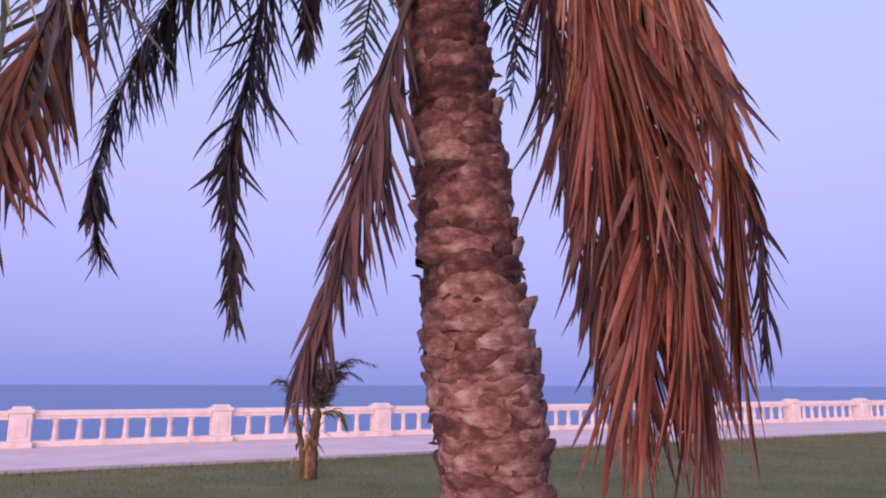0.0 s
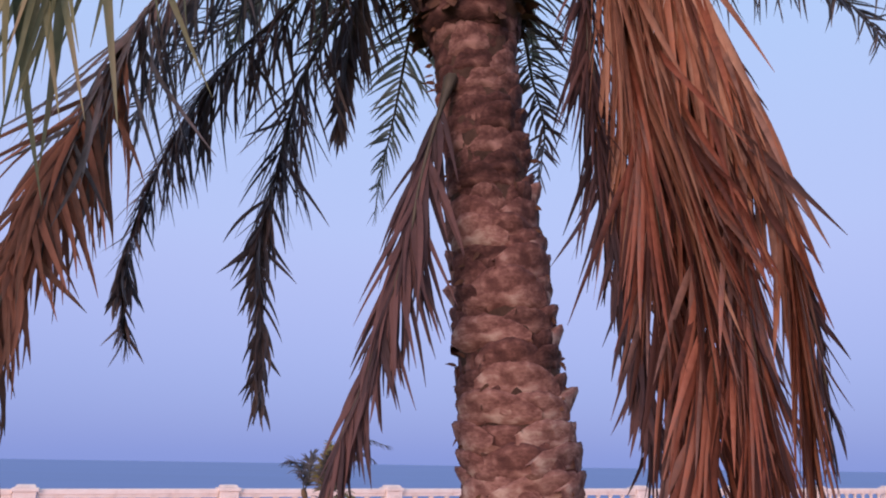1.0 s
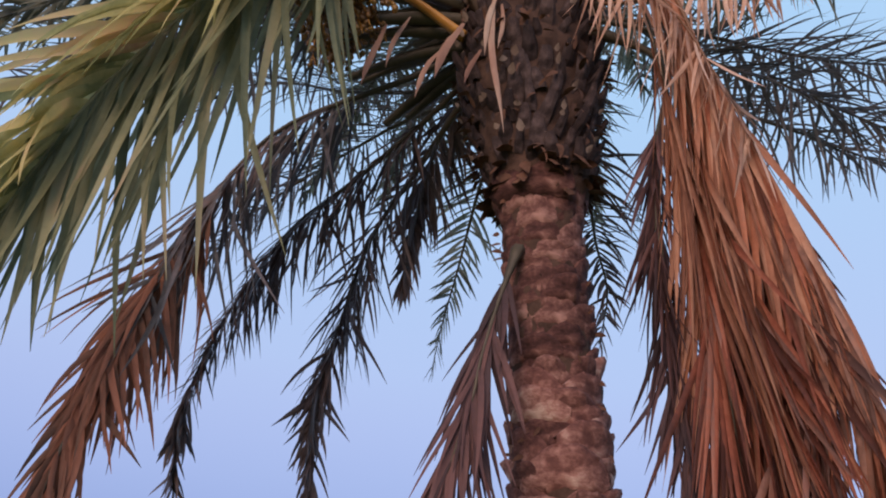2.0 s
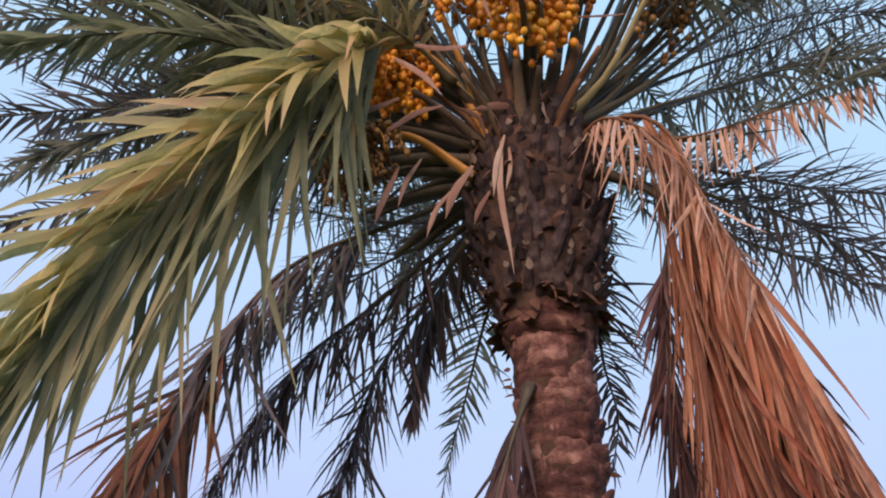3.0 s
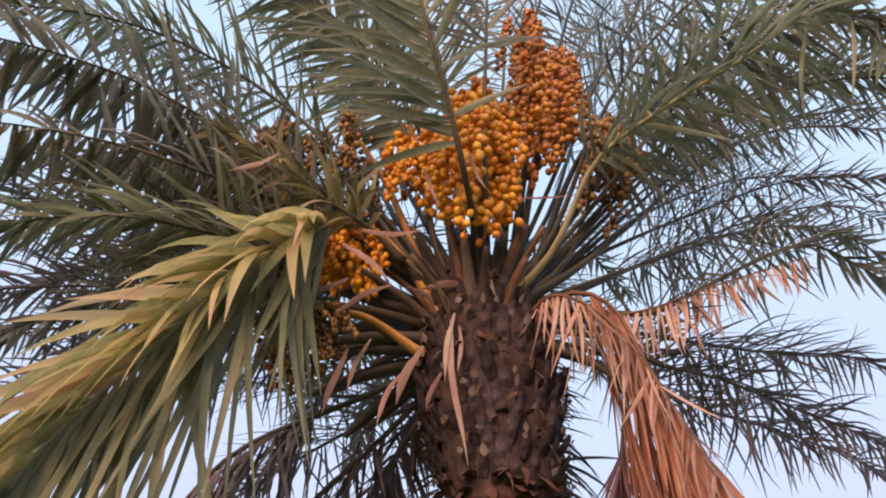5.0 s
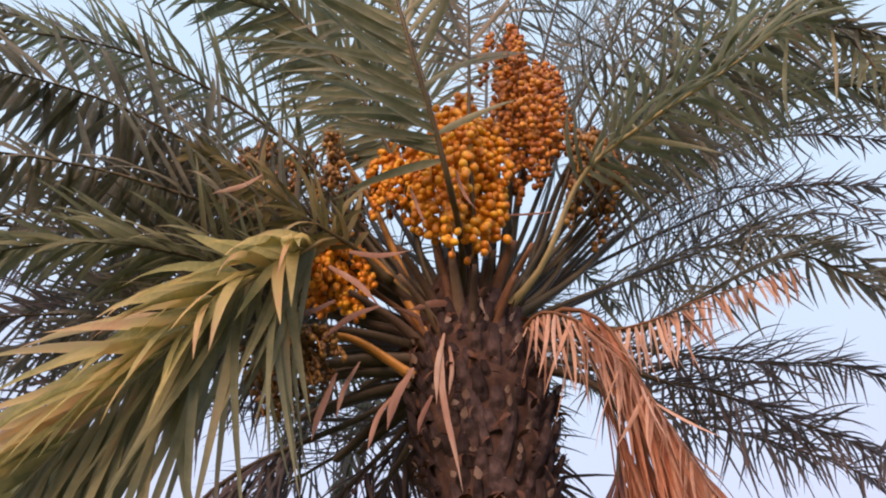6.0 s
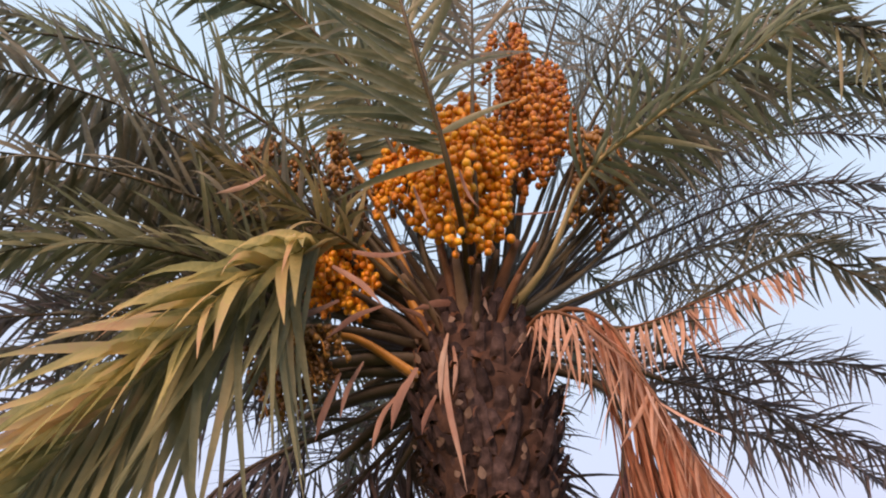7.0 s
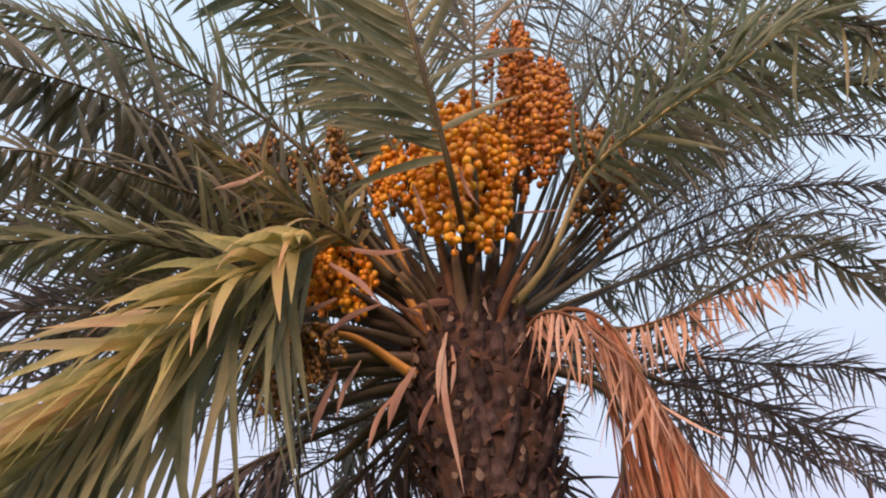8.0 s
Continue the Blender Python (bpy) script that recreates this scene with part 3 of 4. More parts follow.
def date_mesh(seed):
    rng = random.Random(seed)
    bm = bmesh.new()
    bmesh.ops.create_uvsphere(bm, u_segments=10, v_segments=7, radius=1)
    for v in bm.verts:
        k = 1 + 0.05 * rng.uniform(-1, 1)
        v.co = Vector((v.co.x * 0.016 * k, v.co.y * 0.016 * k, v.co.z * 0.0195 * (1.06 if v.co.z > 0 else 0.96)))
    return bm_mesh("date", bm, M_DATE, True)


DATES = [date_mesh(s) for s in range(4)]


def bunch(seed, apex, end, spread, strands, mat, foot, label, single=False, size=1.0, smat=None):
    """A fruit bunch: a thick stalk from foot to apex, strands that fall from apex to about end, dates along them."""
    rng = random.Random(seed)
    apex, end, foot = Vector(apex), Vector(end), Vector(foot)
    mid = foot.lerp(apex, 0.55) + Vector((0, 0, 0.10))
    line, _ = curve_points([foot, mid, apex], 12)
    v, f = tube(line, [0.03 - 0.0013 * i for i in range(13)], 6, 0.6)
    stalk = part("fruit_stalk", mesh_of("fruit_stalk", v, f, smat or M_STALK), palm, label)
    axis_way = (end - apex).normalized()
    length = (end - apex).length
    sv, sf, dv, df = [], [], [], []
    unit = [v.co.copy() for v in DATES[0].vertices]
    polys = [tuple(p.vertices) for p in DATES[0].polygons]
    for k in range(strands):
        a, r = rng.uniform(0, 6.283), math.sqrt(rng.random())
        s1 = axis_way.orthogonal().normalized()
        s2 = axis_way.cross(s1)
        off = (s1 * math.cos(a) + s2 * math.sin(a)) * (spread * r)
        reach = length * rng.uniform(0.58, 1.06) * (1 - 0.22 * r)
        q = [apex, apex + off * 0.65 + axis_way * reach * 0.25, apex + off + axis_way * reach * 0.65, apex + off * 1.02 + axis_way * reach]
        ln, total = curve_points(q, 12)
        tube(ln, [0.003] * 13, 4, 1.0, sv, sf)
        steps = int(total * 0.8 / (0.024 * size))
        for j in range(steps):
            s = 0.24 + 0.76 * (j + rng.random() * 0.6) / steps
            i = min(int(s * 12), 11)
            p = ln[i].lerp(ln[i + 1], min(1, s * 12 - i))
            b = rng.uniform(0, 6.283)
            p = p + Vector((math.cos(b), math.sin(b), rng.uniform(-0.6, 0.2))) * (rng.uniform(0.012, 0.034) * size)
            m = Matrix.Translation(p) @ Euler((rng.gauss(0, 0.5), rng.gauss(0, 0.5), rng.uniform(0, 6.28))).to_matrix().to_4x4() @ Matrix.Scale(size * rng.uniform(0.82, 1.12), 4)
            if single and (j % 2 or rng.random() < 0.4) and single > 0:
                single -= 1
                part("date", rng.choice(DATES), stalk).matrix_basis = m
            else:
                base = len(dv)
                dv.extend(m @ u for u in unit)
                df.extend(tuple(base + i for i in p) for p in polys)
    part("strand_tuft", mesh_of("strand_tuft", sv, sf, M_STALK), stalk, kind="stuff")
    part("fruit_mass", mesh_of("fruit_mass", dv, df, mat), stalk, kind="stuff")


frond(palm, 1, [(0.03, 2.2, 3.78), (-0.33, 2.3, 3.54), (-0.85, 2.38, 3.31), (-1.04, 2.36, 3.01), (-1.13, 2.3, 2.65), (-1.16, 2.2, 2.32), (-1.19, 2.15, 2.04), (-1.18, 2.1, 1.8), (-1.18, 2.1, 1.6)], M_HALF, M_RACHIS_DK, 'half-dead brown palm frond hanging over', limp=1.1, lmax=0.56, roll=40, hang=0.55, bare=0.26, width=0.02, n=180, open_base=62, tip=0.8, open_tip=30, curl=0.8, mess=0.3, sparse=0.4, base_mat=M_DARK)
frond(palm, 2, [(0.03, 2.2, 3.78), (-0.25, 2.45, 3.53), (-0.6, 2.6, 3.22), (-0.86, 2.7, 3.02), (-1.06, 2.8, 2.72), (-1.17, 2.85, 2.42), (-1.18, 2.85, 2.17), (-1.14, 2.85, 1.99)], M_HANG_SHADE, M_RACHIS_DK, 'dark brown palm frond hanging down, shade in its colour', limp=1.1, lmax=0.36, hang=0.42, n=185, roll=45, width=0.019, tip=0.55, bare=0.24, open_base=62, open_tip=30, curl=0.9, mess=0.34, far_long=1.1, sparse=0.7)
frond(palm, 3, [(0.03, 2.2, 3.78), (-0.22, 2.5, 3.5), (-0.39, 2.75, 3.36), (-0.57, 2.9, 3.1), (-0.66, 3.0, 2.76), (-0.71, 3.0, 2.4), (-0.68, 3.0, 2.08), (-0.66, 3.0, 1.78)], M_HANG_SHADE, M_RACHIS_DK, 'dark brown palm frond hanging down, shade in its colour', limp=1.1, lmax=0.36, hang=0.42, n=185, roll=45, width=0.019, open_base=62, open_tip=30, tip=0.6, bare=0.24, curl=0.9, mess=0.34, far_long=1.1, sparse=0.7)
frond(palm, 4, [(0.03, 2.2, 3.78), (-0.26, 2.7, 3.64), (-0.36, 2.95, 3.5), (-0.41, 3.05, 3.25), (-0.43, 3.1, 2.98)], M_HANG_SHADE, M_RACHIS_DK, 'dark brown palm frond hanging down, shade in its colour', limp=1.1, lmax=0.4, hang=0.42, n=90, roll=20, width=0.018, tip=0.6, bare=0.3, curl=0.8, open_base=62, open_tip=30, mess=0.3, sparse=0.6)
frond(palm, 5, [(0.03, 2.2, 3.78), (-0.09, 3.1, 3.72), (-0.16, 3.5, 3.66), (-0.23, 3.7, 3.37), (-0.29, 3.75, 3.06), (-0.32, 3.75, 2.8)], M_GREEN, M_RACHIS, 'arching green palm frond', limp=0.2, lmax=0.38, n=66, width=0.017, open_base=66, open_tip=38, tip=0.5)
frond(palm, 6, [(0.03, 2.2, 3.78), (0.37, 3.0, 3.5), (0.49, 3.5, 3.48), (0.58, 3.7, 3.28), (0.54, 3.75, 3.01)], M_HANG_SHADE, M_RACHIS_DK, 'dark brown palm frond hanging down, shade in its colour', limp=0.6, lmax=0.4, n=64, roll=0, width=0.017, open_base=68, open_tip=42, tip=0.5, curl=0.5)
frond(palm, 7, [(0.06, 2.28, 2.77), (0.0, 2.25, 2.54), (-0.04, 2.22, 2.34), (-0.06, 2.2, 2.19), (-0.16, 2.16, 1.8), (-0.23, 2.14, 1.59)], M_GREY, M_RACHIS_DK, 'withered grey-brown frond hanging beside the trunk', limp=0.6, lmax=0.38, hang=0.55, bare=0.1, width=0.018, n=100, thick=0.013, mess=0.13, roll=50, open_base=36, open_tip=20, tip=1.0, curl=0.4)
frond(palm, 8, [(0.2, 2.15, 3.72), (0.37, 1.98, 3.75), (0.5, 1.9, 3.61), (0.57, 1.85, 3.29), (0.65, 1.8, 2.95), (0.72, 1.76, 2.66), (0.77, 1.73, 2.43), (0.8, 1.7, 2.21), (0.81, 1.68, 2.04), (0.8, 1.67, 1.88), (0.8, 1.68, 1.72)], M_DRYP, M_RACHIS_DRY, 'dead orange-brown frond hanging like a curtain', limp=0.2, lmax=0.7, hang=0.8, bare=0.1, width=0.024, n=165, pieces=True, mess=0.06, thick=0.014, roll=75, open_base=14, open_tip=12, lift=0.1, tip=1.05, hang_tip=0.55, curl=0.12, base_mat=M_TAN, sparse=0.75, far_long=0.8)
frond(palm, 9, [(0.2, 2.2, 3.7), (0.4, 2.02, 3.72), (0.47, 1.95, 3.33), (0.52, 1.92, 2.87), (0.57, 1.9, 2.39), (0.59, 1.88, 2.05), (0.61, 1.88, 1.76), (0.62, 1.88, 1.59)], M_DRY, M_RACHIS_DK, 'dead rust-brown hanging palm frond', limp=0.2, lmax=0.66, hang=0.75, bare=0.2, width=0.024, n=170, mess=0.06, roll=42, open_base=14, open_tip=22, lift=0.1, tip=1.1, hang_tip=0.2, thick=0.012, curl=0.15, sparse=0.8, base_mat=M_TANJ)
frond(palm, 10, [(0.2, 2.2, 3.7), (0.45, 1.98, 3.69), (0.59, 1.9, 3.13), (0.68, 1.85, 2.64), (0.73, 1.82, 2.26), (0.75, 1.8, 1.95), (0.76, 1.8, 1.72), (0.76, 1.8, 1.55)], M_DRY, M_RACHIS_DK, 'dead rust-brown hanging palm frond', limp=0.2, lmax=0.66, hang=0.72, bare=0.16, width=0.024, n=180, mess=0.05, roll=40, open_base=11, open_tip=22, lift=0.1, tip=1.1, hang_tip=0.3, thick=0.012, curl=0.12, sparse=0.8, base_mat=M_TANJ)
frond(palm, 11, [(0.2, 2.15, 3.72), (0.28, 1.97, 3.72), (0.38, 1.92, 3.66), (0.46, 1.88, 3.54), (0.53, 1.83, 3.35), (0.58, 1.78, 3.14), (0.62, 1.75, 2.99), (0.65, 1.72, 2.83)], M_PEACHJ, M_RACHIS_DRY, 'dead rust-brown hanging palm frond', limp=0.2, lmax=0.36, hang=0.82, bare=0.1, n=44, width=0.014, thick=0.012, roll=0, open_base=70, open_tip=45, mess=0.42, tip=1.0, curl=0.35)
frond(palm, 12, [(0.2, 2.2, 3.7), (0.44, 2.0, 3.71), (0.53, 1.9, 3.13), (0.59, 1.87, 2.58), (0.65, 1.85, 2.13), (0.67, 1.83, 1.81), (0.67, 1.83, 1.61)], M_DRY, M_RACHIS_DK, 'dead rust-brown hanging palm frond', limp=0.2, lmax=0.66, hang=0.7, bare=0.24, width=0.024, n=170, mess=0.06, roll=25, open_base=11, open_tip=28, lift=0.1, tip=1.1, hang_tip=0.12, thick=0.012, curl=0.12, sparse=0.8, base_mat=M_TANJ)
frond(palm, 13, [(0.2, 2.2, 3.72), (0.56, 2.1, 3.44), (0.74, 2.1, 3.1), (0.94, 2.08, 2.45), (0.98, 2.06, 2.23), (1.02, 2.05, 2.0), (1.04, 2.05, 1.79), (1.03, 2.05, 1.61)], M_GREY, M_RACHIS_DK, 'withered dark frond behind the dry curtain', limp=0.7, lmax=0.28, hang=0.48, n=130, roll=40, width=0.017, open_base=36, open_tip=20, tip=0.8, bare=0.3, curl=0.5, mess=0.25)
frond(palm, 14, [(0.22, 2.15, 3.66), (0.51, 2.05, 3.4), (0.48, 2.05, 3.07), (0.47, 2.05, 2.76), (0.49, 2.05, 2.39), (0.53, 2.05, 2.07), (0.56, 2.05, 1.81), (0.58, 2.05, 1.61)], M_GREY, M_RACHIS_DK, 'withered grey-brown frond at the edge of the dry curtain', limp=0.5, lmax=0.36, hang=0.5, n=150, roll=50, width=0.017, open_base=35, open_tip=18, tip=0.85, bare=0.3, curl=0.5, mess=0.25)
frond(palm, 16, [(0.03, 2.2, 3.78), (0.46, 2.05, 3.72), (0.69, 2.05, 3.72), (0.98, 2.1, 3.94), (1.43, 2.15, 4.23), (1.67, 2.2, 4.17), (1.95, 2.2, 3.78)], M_GREEN, M_RACHIS, 'arching green palm frond', limp=0.35, lmax=0.38, bare=0.3, n=70, width=0.017, mess=0.3, curl=0.55)
frond(palm, 17, [(0.03, 2.2, 3.78), (0.46, 2.05, 3.69), (0.68, 2.0, 3.7), (0.88, 2.0, 3.8), (1.12, 2.0, 3.9), (1.36, 2.0, 4.0)], M_PEACHJ, M_RACHIS_DRY, 'broken frond with dry pinkish leaflets', limp=0.2, lmax=0.27, hang=0.88, bare=0.34, n=34, width=0.016, thick=0.012, mess=0.32, curl=0.35, tip=0.9)
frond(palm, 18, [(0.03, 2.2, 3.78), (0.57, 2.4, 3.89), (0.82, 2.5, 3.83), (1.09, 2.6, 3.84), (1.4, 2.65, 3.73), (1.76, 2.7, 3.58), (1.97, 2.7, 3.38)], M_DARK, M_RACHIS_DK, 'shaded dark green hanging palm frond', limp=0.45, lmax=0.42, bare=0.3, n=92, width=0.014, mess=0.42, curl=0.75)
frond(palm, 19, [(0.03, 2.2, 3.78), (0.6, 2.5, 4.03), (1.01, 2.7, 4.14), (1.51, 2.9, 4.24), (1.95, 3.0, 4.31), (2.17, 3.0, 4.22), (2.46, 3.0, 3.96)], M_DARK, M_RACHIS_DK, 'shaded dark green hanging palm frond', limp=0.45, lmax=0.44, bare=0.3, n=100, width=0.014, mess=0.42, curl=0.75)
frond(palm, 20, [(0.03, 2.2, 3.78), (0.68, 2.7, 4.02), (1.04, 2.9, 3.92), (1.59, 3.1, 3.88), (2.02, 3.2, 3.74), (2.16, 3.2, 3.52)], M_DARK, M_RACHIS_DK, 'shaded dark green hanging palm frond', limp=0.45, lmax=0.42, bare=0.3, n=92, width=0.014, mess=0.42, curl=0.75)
frond(palm, 21, [(0.03, 2.2, 3.78), (0.46, 2.25, 4.05), (0.89, 2.4, 4.39), (1.42, 2.5, 4.72), (1.81, 2.55, 4.82), (2.05, 2.55, 4.66), (2.24, 2.55, 4.29)], M_GREEN, M_RACHIS, 'arching green palm frond', limp=0.5, lmax=0.4, bare=0.24, n=105, width=0.016, mess=0.3, curl=0.6)
frond(palm, 22, [(0.03, 2.2, 3.78), (0.43, 2.2, 4.09), (0.77, 2.3, 4.53), (1.18, 2.4, 5.06), (1.66, 2.5, 5.57), (2.26, 2.6, 6.02), (3.59, 2.6, 6.23)], M_GREEN, M_RACHIS, 'arching green palm frond', limp=0.2, lmax=0.46, bare=0.3, n=70, thick=0.022, width=0.017, mess=0.3, curl=0.55)
frond(palm, 23, [(0.03, 2.2, 3.78), (0.39, 2.2, 4.12), (0.58, 2.2, 4.63), (0.86, 2.2, 5.39), (1.3, 2.2, 6.19), (2.11, 2.15, 7.12)], M_GREEN, M_RACHIS, 'arching green palm frond', limp=0.2, lmax=0.44, bare=0.38, n=84, width=0.017, mess=0.3, curl=0.55)
frond(palm, 24, [(0.03, 2.2, 3.78), (0.31, 2.0, 3.98), (0.52, 1.8, 4.36), (0.8, 1.65, 4.53), (1.11, 1.5, 4.66), (1.45, 1.4, 4.92), (2.03, 1.3, 5.43)], M_OLIVE, M_RACHIS_PALE, 'green frond with yellowing leaflet tips', limp=0.5, lmax=0.46, bare=0.3, n=64, width=0.026, mess=0.3, curl=0.55)
frond(palm, 26, [(0.03, 2.2, 3.78), (0.34, 2.1, 4.2), (0.68, 1.9, 5.02), (1.21, 1.7, 5.74), (1.92, 1.55, 6.13), (2.45, 1.45, 5.66)], M_GREEN, M_RACHIS, 'arching green palm frond', limp=0.5, lmax=0.46, bare=0.38, n=64, width=0.024, mess=0.3, curl=0.55)
frond(palm, 27, [(0.05, 2.15, 3.75), (0.01, 2.0, 3.86), (-0.0, 1.8, 3.94), (-0.04, 1.52, 3.92), (-0.1, 1.34, 4.08), (-0.16, 1.2, 4.23), (-0.25, 1.02, 4.55), (-0.4, 0.82, 5.3)], M_OLIVE, M_RACHIS, 'green frond arching forward over the dates', limp=0.4, lmax=0.6, bare=0.34, n=96, thick=0.017, roll=-25, width=0.03, one_side=-0.8, curl=0.5)
frond(palm, 28, [(0.03, 2.2, 3.78), (0.06, 2.05, 3.98), (0.05, 1.8, 4.1), (0.04, 1.6, 4.41), (0.05, 1.42, 4.91), (0.06, 1.2, 5.92)], M_GREEN, M_RACHIS, 'arching green palm frond', limp=0.25, lmax=0.46, bare=0.5, n=56, width=0.024, thick=0.014, one_side=-0.6)
frond(palm, 29, [(0.03, 2.2, 3.78), (-0.15, 2.1, 4.1), (-0.25, 1.95, 4.5), (-0.49, 1.75, 5.02), (-0.78, 1.55, 5.35), (-1.34, 1.35, 5.94)], M_OLIVE, M_RACHIS, 'arching green palm frond', limp=0.3, lmax=0.6, bare=0.36, n=100, width=0.03, one_side=-0.4)
frond(palm, 30, [(0.03, 2.2, 3.78), (0.19, 2.15, 4.14), (0.32, 2.1, 4.82), (0.48, 2.0, 5.68), (0.77, 1.85, 6.83), (1.36, 1.7, 8.91)], M_GREEN, M_RACHIS, 'arching green palm frond', limp=0.3, lmax=0.46, bare=0.4, n=80, width=0.022)
frond(palm, 31, [(0.03, 2.2, 3.78), (-0.4, 2.05, 4.02), (-0.62, 1.95, 4.15), (-0.88, 1.85, 4.38), (-1.14, 1.75, 4.53), (-1.5, 1.6, 4.65), (-1.75, 1.5, 4.67), (-1.96, 1.42, 4.66), (-2.25, 1.3, 4.6)], M_GREEN, M_RACHIS, 'broad grey-green frond with long hanging leaflets', limp=0.35, lmax=0.66, bare=0.32, n=120, roll=15, width=0.032, one_side=-0.6, hang=0.1, open_base=80, open_tip=66, tip=0.8, far_long=1.3, mess=0.13)
frond(palm, 32, [(0.03, 2.2, 3.78), (-0.46, 2.15, 4.27), (-0.88, 2.1, 4.71), (-1.27, 2.1, 5.18), (-1.64, 2.0, 5.5), (-2.2, 2.0, 5.99), (-2.75, 1.95, 6.34), (-3.38, 1.9, 6.59)], M_GREEN, M_RACHIS, 'arching green palm frond', limp=0.4, lmax=0.46, bare=0.34, n=90, width=0.03)
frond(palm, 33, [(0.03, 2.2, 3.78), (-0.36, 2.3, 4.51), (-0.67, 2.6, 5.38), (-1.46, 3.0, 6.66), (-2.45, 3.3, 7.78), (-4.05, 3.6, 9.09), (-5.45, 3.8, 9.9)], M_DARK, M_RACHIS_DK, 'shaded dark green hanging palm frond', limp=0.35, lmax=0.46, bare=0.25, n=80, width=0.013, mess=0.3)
frond(palm, 34, [(0.03, 2.2, 3.78), (-0.29, 2.2, 3.93), (-0.61, 2.1, 3.97), (-1.09, 1.95, 4.04), (-1.47, 1.8, 3.97), (-1.9, 1.65, 3.69)], M_OLIVE, M_RACHIS, 'arching green palm frond', limp=0.4, lmax=0.5, bare=0.3, n=66, width=0.03)
frond(palm, 35, [(0.03, 2.2, 3.78), (-0.3, 2.3, 3.93), (-0.57, 2.3, 4.03), (-1.05, 2.25, 4.08), (-1.48, 2.2, 3.94), (-1.98, 2.1, 3.53)], M_GREEN, M_RACHIS_DK, 'shaded dark green hanging palm frond', limp=0.45, lmax=0.46, bare=0.3, n=70, width=0.024)
frond(palm, 37, [(0.03, 2.2, 3.78), (-0.49, 2.5, 4.29), (-1.28, 2.8, 4.86), (-2.11, 3.0, 4.98), (-2.79, 3.0, 4.54)], M_DARK, M_RACHIS_DK, 'shaded dark green hanging palm frond', limp=0.3, lmax=0.48, bare=0.25, n=72, width=0.022)
frond(palm, 38, [(0.03, 2.2, 3.78), (-0.28, 2.02, 3.95), (-0.48, 1.9, 4.08), (-0.62, 1.8, 3.88), (-0.78, 1.76, 3.67), (-0.9, 1.74, 3.44), (-1.12, 1.72, 3.02), (-1.18, 1.7, 2.85), (-1.24, 1.69, 2.64), (-1.28, 1.68, 2.44), (-1.31, 1.67, 2.26)], M_NEAR, M_RACHIS_PALE, 'yellow-green frond bending down with long leaflets', limp=0.75, lmax=0.68, hang=0.2, bare=0.3, width=0.046, n=108, pieces=True, roll=0, thick=0.02, hang2=0.93, tip=1.0, flat=True, lift_near=0.25, mess=0.16, far_long=1.5, open_base=46, open_tip=40, curl=0.6, near_open=0.9, far_mat=M_NEARG, far_wide=0.7)
frond(palm, 40, [(0.03, 2.2, 3.78), (-0.05, 2.1, 4.32), (-0.16, 1.85, 5.18), (-0.4, 1.6, 6.05), (-0.8, 1.35, 7.21)], M_OLIVE, M_RACHIS, 'arching green palm frond', limp=0.4, lmax=0.56, bare=0.36, n=84, width=0.03)
frond(palm, 41, [(0.03, 2.2, 3.78), (0.16, 2.2, 4.43), (0.28, 2.1, 5.61), (0.59, 1.9, 6.97), (1.36, 1.7, 8.91)], M_GREEN, M_RACHIS, 'arching green palm frond', limp=0.4, lmax=0.5, bare=0.36, n=84, width=0.024)
frond(palm, 42, [(0.03, 2.2, 3.78), (0.26, 2.2, 4.35), (0.84, 2.1, 5.86), (1.6, 1.9, 6.92), (2.69, 1.75, 7.57)], M_GREEN, M_RACHIS, 'arching green palm frond', limp=0.45, lmax=0.5, bare=0.38, n=66, width=0.024, mess=0.3, curl=0.55)
frond(palm, 44, [(0.03, 2.2, 3.78), (0.48, 2.4, 4.33), (1.25, 2.7, 5.08), (2.17, 2.9, 5.71), (3.07, 2.9, 5.68)], M_DARK, M_RACHIS_DK, 'arching green palm frond', limp=0.3, lmax=0.46, bare=0.38, n=70, width=0.017, mess=0.3, curl=0.55)
frond(palm, 45, [(0.03, 2.2, 3.78), (0.45, 2.1, 4.27), (1.04, 1.8, 4.94), (1.56, 1.6, 5.23), (1.83, 1.45, 4.95), (1.85, 1.35, 4.31)], M_GREEN, M_RACHIS, 'arching green palm frond', limp=0.9, lmax=0.46, bare=0.3, n=70, width=0.026, mess=0.3, curl=0.55, hang=0.2)
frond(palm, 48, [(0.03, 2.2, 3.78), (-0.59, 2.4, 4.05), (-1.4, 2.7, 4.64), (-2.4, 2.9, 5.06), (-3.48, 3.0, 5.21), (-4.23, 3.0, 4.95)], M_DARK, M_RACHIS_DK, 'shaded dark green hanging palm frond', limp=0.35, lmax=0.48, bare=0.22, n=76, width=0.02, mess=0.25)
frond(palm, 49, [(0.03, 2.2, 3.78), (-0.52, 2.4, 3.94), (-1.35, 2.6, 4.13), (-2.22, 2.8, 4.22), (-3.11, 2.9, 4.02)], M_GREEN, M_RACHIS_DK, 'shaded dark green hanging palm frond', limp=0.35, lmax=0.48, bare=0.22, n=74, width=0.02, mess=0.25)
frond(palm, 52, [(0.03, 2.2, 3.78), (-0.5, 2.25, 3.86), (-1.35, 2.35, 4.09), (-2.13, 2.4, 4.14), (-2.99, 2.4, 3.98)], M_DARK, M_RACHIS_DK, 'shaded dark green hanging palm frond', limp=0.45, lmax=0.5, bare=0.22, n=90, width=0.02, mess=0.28)
